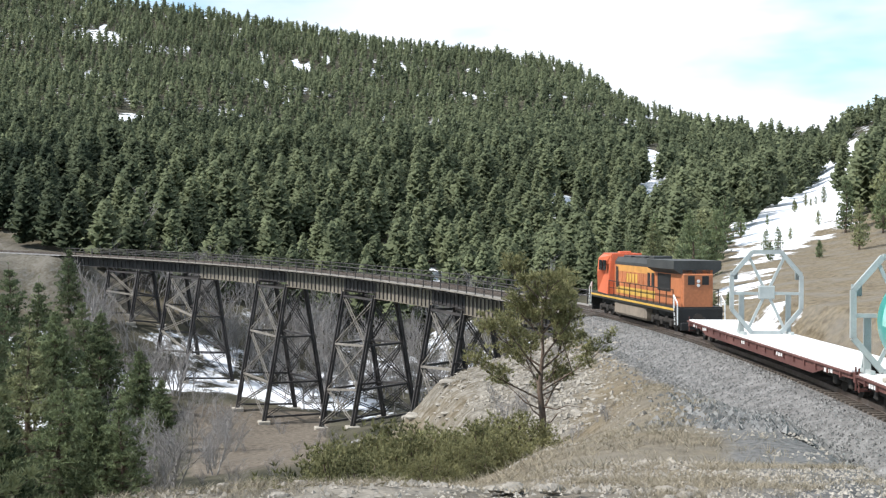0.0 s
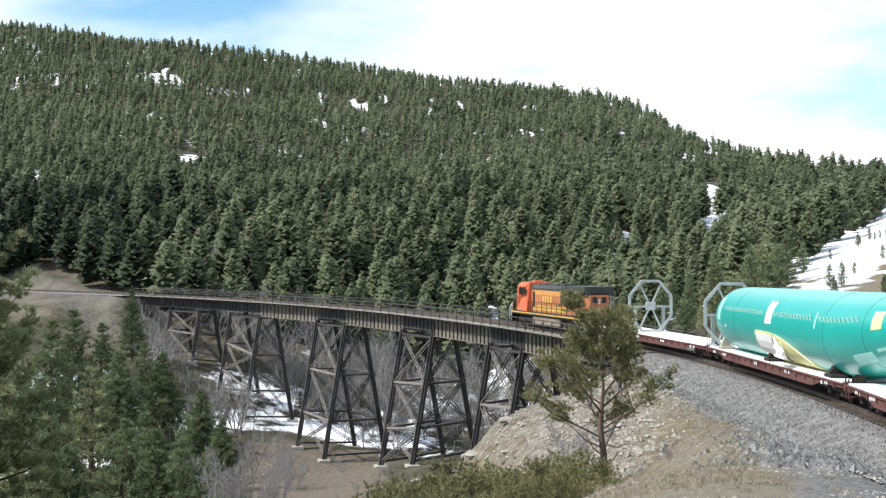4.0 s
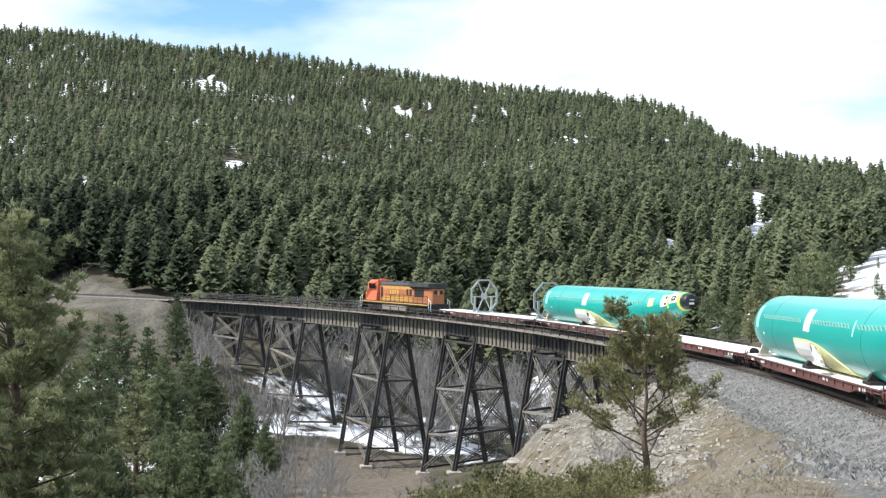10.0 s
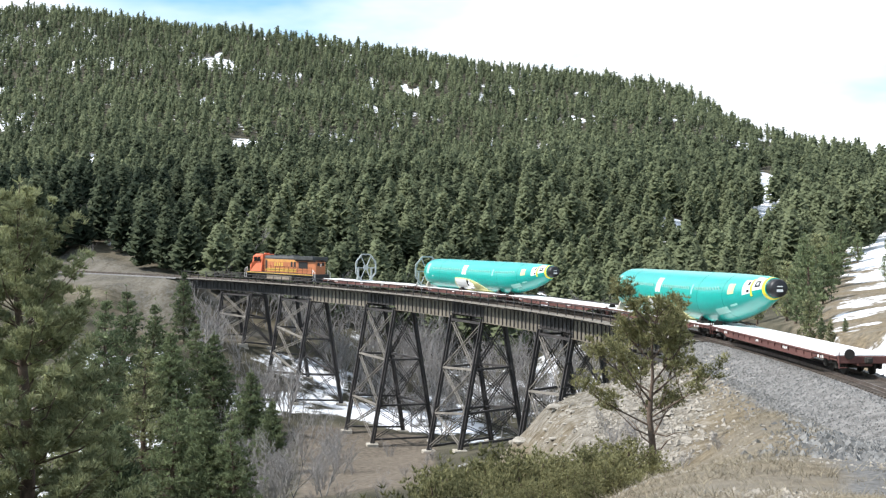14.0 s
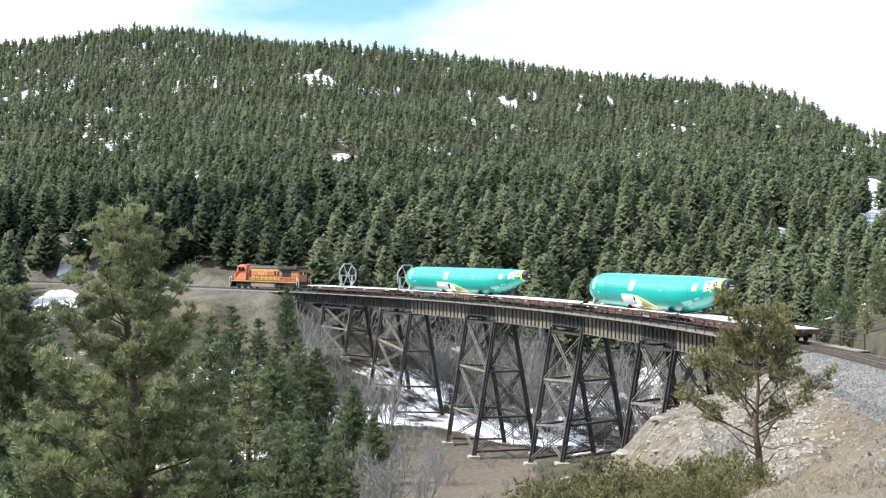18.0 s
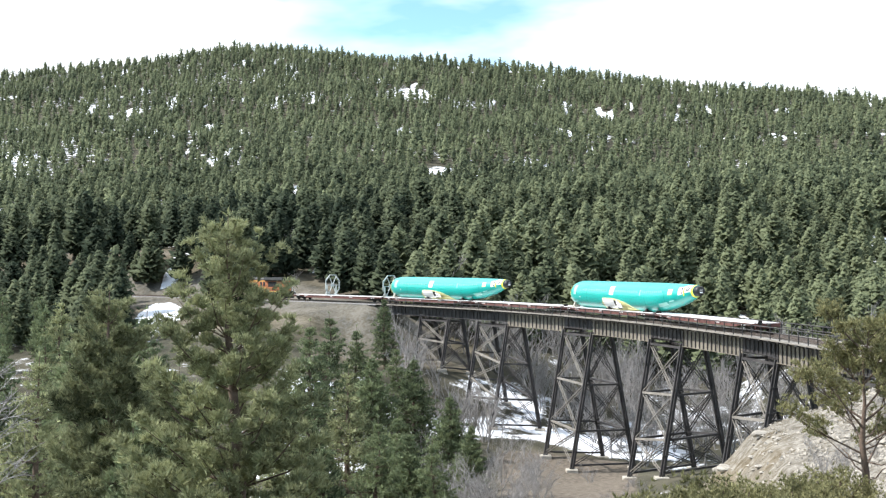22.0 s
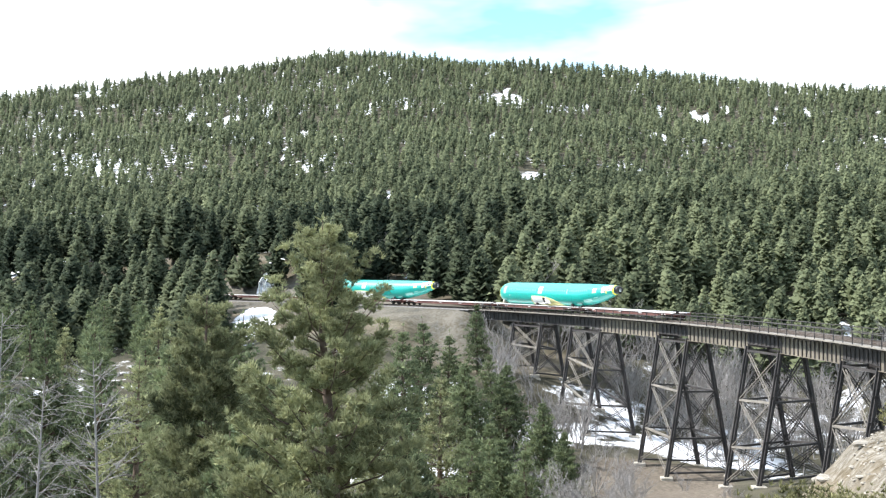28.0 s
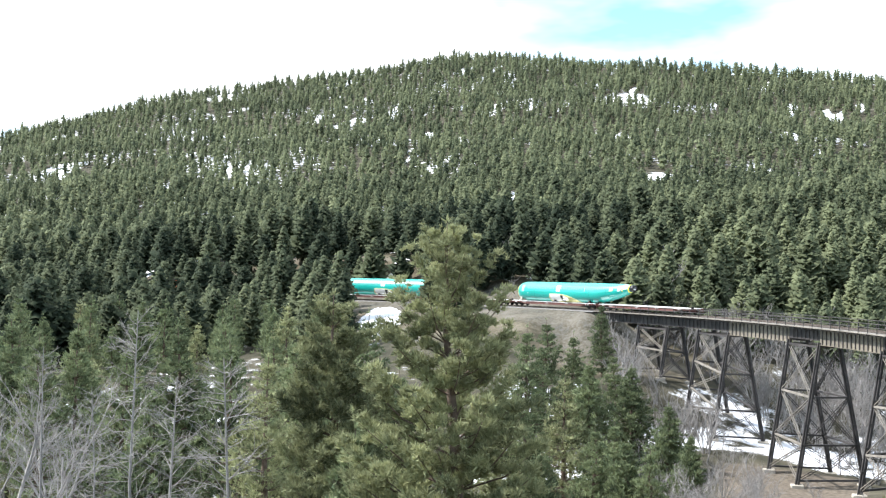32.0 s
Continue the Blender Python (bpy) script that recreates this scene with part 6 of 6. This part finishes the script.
bushes = [juniper(5), juniper(6, 2.4, 2.2), juniper(7, 1.6, 2.8)]
for i, (az, el, dist) in enumerate(((-8.6, -9.2, 31), (-10.2, -9.0, 33), (-11.9, -8.5, 34), (-9.4, -9.9, 28), (-11.0, -9.4, 29), (-12.8, -9.0, 33), (-13.7, -10.2, 25), (-14.6, -9.0, 34), (-15.6, -8.6, 38), (-7.7, -9.9, 32),
                                    (-16.4, -8.4, 40), (-12.4, -9.8, 30), (-15.0, -9.6, 32), (-16.6, -9.2, 37), (-17.6, -8.2, 45), (-4.9, -10.9, 34), (-15.9, -10.0, 31), (-10.5, -10.2, 27))):
    ob = bushes[i] if i < 3 else copy_thing(bushes[i % 3], Matrix())
    h = (2.0, 2.4, 1.6)[i % 3]
    want = max(0.5, EYE + dist * math.tan(radians(el + 0.45)) - spot(az, dist).z)
    plant(ob, az, dist, min(want / h, 2.1), i * 0.9)


# ---- rocks, stones and dry grass ----
def rock(seed, size=1.0):
    r = random.Random(seed)
    bm = bmesh.new()
    bmesh.ops.create_icosphere(bm, subdivisions=2, radius=size * 0.5)
    off = Vector((r.uniform(0, 50), r.uniform(0, 50), r.uniform(0, 50)))
    for v in bm.verts:
        c = noise.cell_vector(v.co * 2.2 / size + off)
        v.co *= 0.75 + 0.35 * noise.noise(v.co * 2.5 / size + off) + 0.16 * c.x
        v.co.z *= 0.55
    me = bpy.data.meshes.new("pale_rock")
    bm.to_mesh(me)
    bm.free()
    me.materials.append(PALE_ROCK)
    return me


rock_meshes = [rock(i) for i in range(5)]
rnd = random.Random(31)


def lay_rock(az, dist, size):
    p = spot(az, dist)
    o = new("pale_rock", rnd.choice(rock_meshes))
    o.matrix_world = Matrix.Translation(p + Vector((0, 0, size * 0.06))) @ Matrix.Rotation(rnd.uniform(0, 6.28), 4, "Z") @ Matrix.Diagonal((size * rnd.uniform(0.8, 1.7), size, size * rnd.uniform(0.6, 1.2), 1))
    tagged(o, "weathered pale rock lying on the bank", "rock", "pale rocks on the knoll")


for i in range(90):
    lay_rock(rnd.uniform(-26, 8), rnd.gauss(8.4, 0.6), abs(rnd.gauss(0.06, 0.05)) + 0.02)
for i in range(95):
    d = rnd.uniform(48, 80)
    lay_rock(-17.6 - (d - 50) * 0.12 + rnd.gauss(0, 1.7), d, abs(rnd.gauss(0.28, 0.25)) + 0.10)
for i in range(40):
    lay_rock(rnd.uniform(-18.5, -13), rnd.uniform(55, 86), abs(rnd.gauss(0.22, 0.16)) + 0.10)
for i in range(40):
    lay_rock(rnd.uniform(-29, -19), rnd.uniform(28, 48), abs(rnd.gauss(0.06, 0.06)) + 0.03)
for i in range(25):
    lay_rock(rnd.uniform(-17.5, -12), rnd.uniform(85, 125), abs(rnd.gauss(0.7, 0.4)) + 0.3)


def scatter(name, label, cat, mat, xs, ys, seed, low, high, blade, zs=None):
    """Small loose bits over the ground in one mesh: stones, or upright blades of grass."""
    rng = np.random.default_rng(seed)
    n = len(xs)
    zs = land(xs, ys) if zs is None else zs
    c = np.stack([xs, ys, zs], 1)
    s = rng.uniform(low, high, n)[:, None]
    if blade:
        V, F = [], []
        for k in range(8):
            a = rng.uniform(0, 6.28, n)
            d = np.stack([np.cos(a), np.sin(a), np.zeros(n)], 1)
            root = c + np.stack([rng.normal(0, 1, n), rng.normal(0, 1, n), np.zeros(n)], 1) * s * 0.3
            tip = root + np.stack([rng.normal(0, 0.7, n), rng.normal(0, 0.7, n), rng.uniform(0.3, 0.9, n)], 1) * s
            V.append(np.stack([root - d * s * 0.03, root + d * s * 0.03, tip], 1).reshape(-1, 3))
            i = k * 3 * n + np.arange(n) * 3
            F.append(np.stack([i, i + 1, i + 2], 1))
    else:
        q = [np.array(v, float) for v in ((1, 0, 0), (-0.4, 0.9, 0), (-0.5, -0.8, 0.05), (0.05, 0.1, 0.8))]
        a = rng.uniform(0, 6.28, n)
        V = []
        for v in q:
            w = v[None, :] * rng.uniform(0.6, 1.3, (n, 3))
            V.append(c + np.stack([w[:, 0] * np.cos(a) - w[:, 1] * np.sin(a), w[:, 0] * np.sin(a) + w[:, 1] * np.cos(a), w[:, 2] - 0.05], 1) * s)
        V = [np.stack(V, 1).reshape(-1, 3)]
        i = np.arange(n) * 4
        F = [np.stack([i + a_, i + b_, i + 3], 1) for a_, b_ in ((0, 1), (1, 2), (2, 0))]
    ob = new(name, mesh_of(name, np.concatenate(V), np.concatenate(F), mat))
    return tagged(ob, label, cat, kind="stuff")


rng = np.random.default_rng(77)
az, r = rng.uniform(-39, -16, 90000), rng.uniform(24, 112, 90000)
x, y = -r * np.sin(np.radians(az)), r * np.cos(np.radians(az))
da, sa = near_track(x, y, -100, BRIDGE_A)
on_bank = (da > 2.6) & (da < gravel_edge(sa) + rng.normal(0, 0.8, len(da))) & (r > 14)
scatter("bank_stones", "loose grey stones on the railway bank", "stones", STONE, x[on_bank][:32000], y[on_bank][:32000], 1, 0.05, 0.15, False)
# stones on the shoulders of the bed itself
n = 16000
ss, oo = rng.uniform(-62, BRIDGE_A, n), np.concatenate([rng.uniform(1.35, 5.2, n * 3 // 4), rng.uniform(-5.2, -1.35, n - n * 3 // 4)])
zz = np.interp(np.abs(oo), [1.3, 1.5, 2.2, 4.6, 5.2], [-0.28, -0.26, -0.30, -1.15, -1.35])
pts = np.array([tuple(track(float(a), float(b), float(c))) for a, b, c in zip(ss, oo, zz)])
scatter("shoulder_stones", "loose grey ballast stones on the shoulders of the bed", "stones", STONE, pts[:, 0], pts[:, 1], 3, 0.035, 0.10, False, pts[:, 2])
# rubble on the cut bank
az, r = rng.normal(-18.6, 1.9, 3600), rng.uniform(48, 90, 3600)
x, y = -r * np.sin(np.radians(az)), r * np.cos(np.radians(az))
scatter("rubble", "pale broken rubble on the cut bank", "stones", PALE_ROCK, x, y, 4, 0.05, 0.22, False)
az, r = rng.uniform(-32, -14, 5000), rng.uniform(12, 50, 5000)
x, y = -r * np.sin(np.radians(az)), r * np.cos(np.radians(az))
ok = wave(x, y, 2.5, 3.0) > 0.0
scatter("knoll_stones", "small pale stones lying in the dry grass", "stones", PALE_ROCK, x[ok], y[ok], 5, 0.015, 0.06, False)
az, r = rng.uniform(-36, -10, 90000), np.sqrt(rng.uniform(10 ** 2, 92 ** 2, 90000))
x, y = -r * np.sin(np.radians(az)), r * np.cos(np.radians(az))
da, sa = near_track(x, y, -100, BRIDGE_A)
ok = (rng.uniform(0, 1, len(x)) < 0.10 + 0.90 * smooth_step(wave(x, y, 2.2, 0.7) + 0.5 * wave(x, y, 0.9, 2.0), -0.1, 0.6)) & (r > 11) & (da > gravel_edge(sa) + rng.normal(0.2, 0.7, len(da))) & (az < -13)
scatter("dry_grass", "thin dry grass tufts on the knoll", "grass", DRY_GRASS, x[ok][:30000], y[ok][:30000], 2, 0.05, 0.20, True)
az, r = rng.uniform(-36, 10, 30000), rng.uniform(7.2, 14, 30000)
x, y = -r * np.sin(np.radians(az)), r * np.cos(np.radians(az))
ok = rng.uniform(0, 1, len(x)) < 0.06 + 0.94 * smooth_step(wave(x, y, 0.8, 0.3) + 0.6 * wave(x, y, 0.25, 2.0), 0.0, 0.6)
scatter("short_grass", "short trodden dry grass at the rim of the knoll", "grass", DRY_GRASS, x[ok], y[ok], 6, 0.025, 0.085, True)
az, r = rng.uniform(-36, 10, 7000), rng.uniform(7.0, 13, 7000)
x, y = -r * np.sin(np.radians(az)), r * np.cos(np.radians(az))
scatter("rim_gravel", "fine pale gravel at the rim of the knoll", "stones", PALE_ROCK, x, y, 7, 0.006, 0.028, False)
motions()
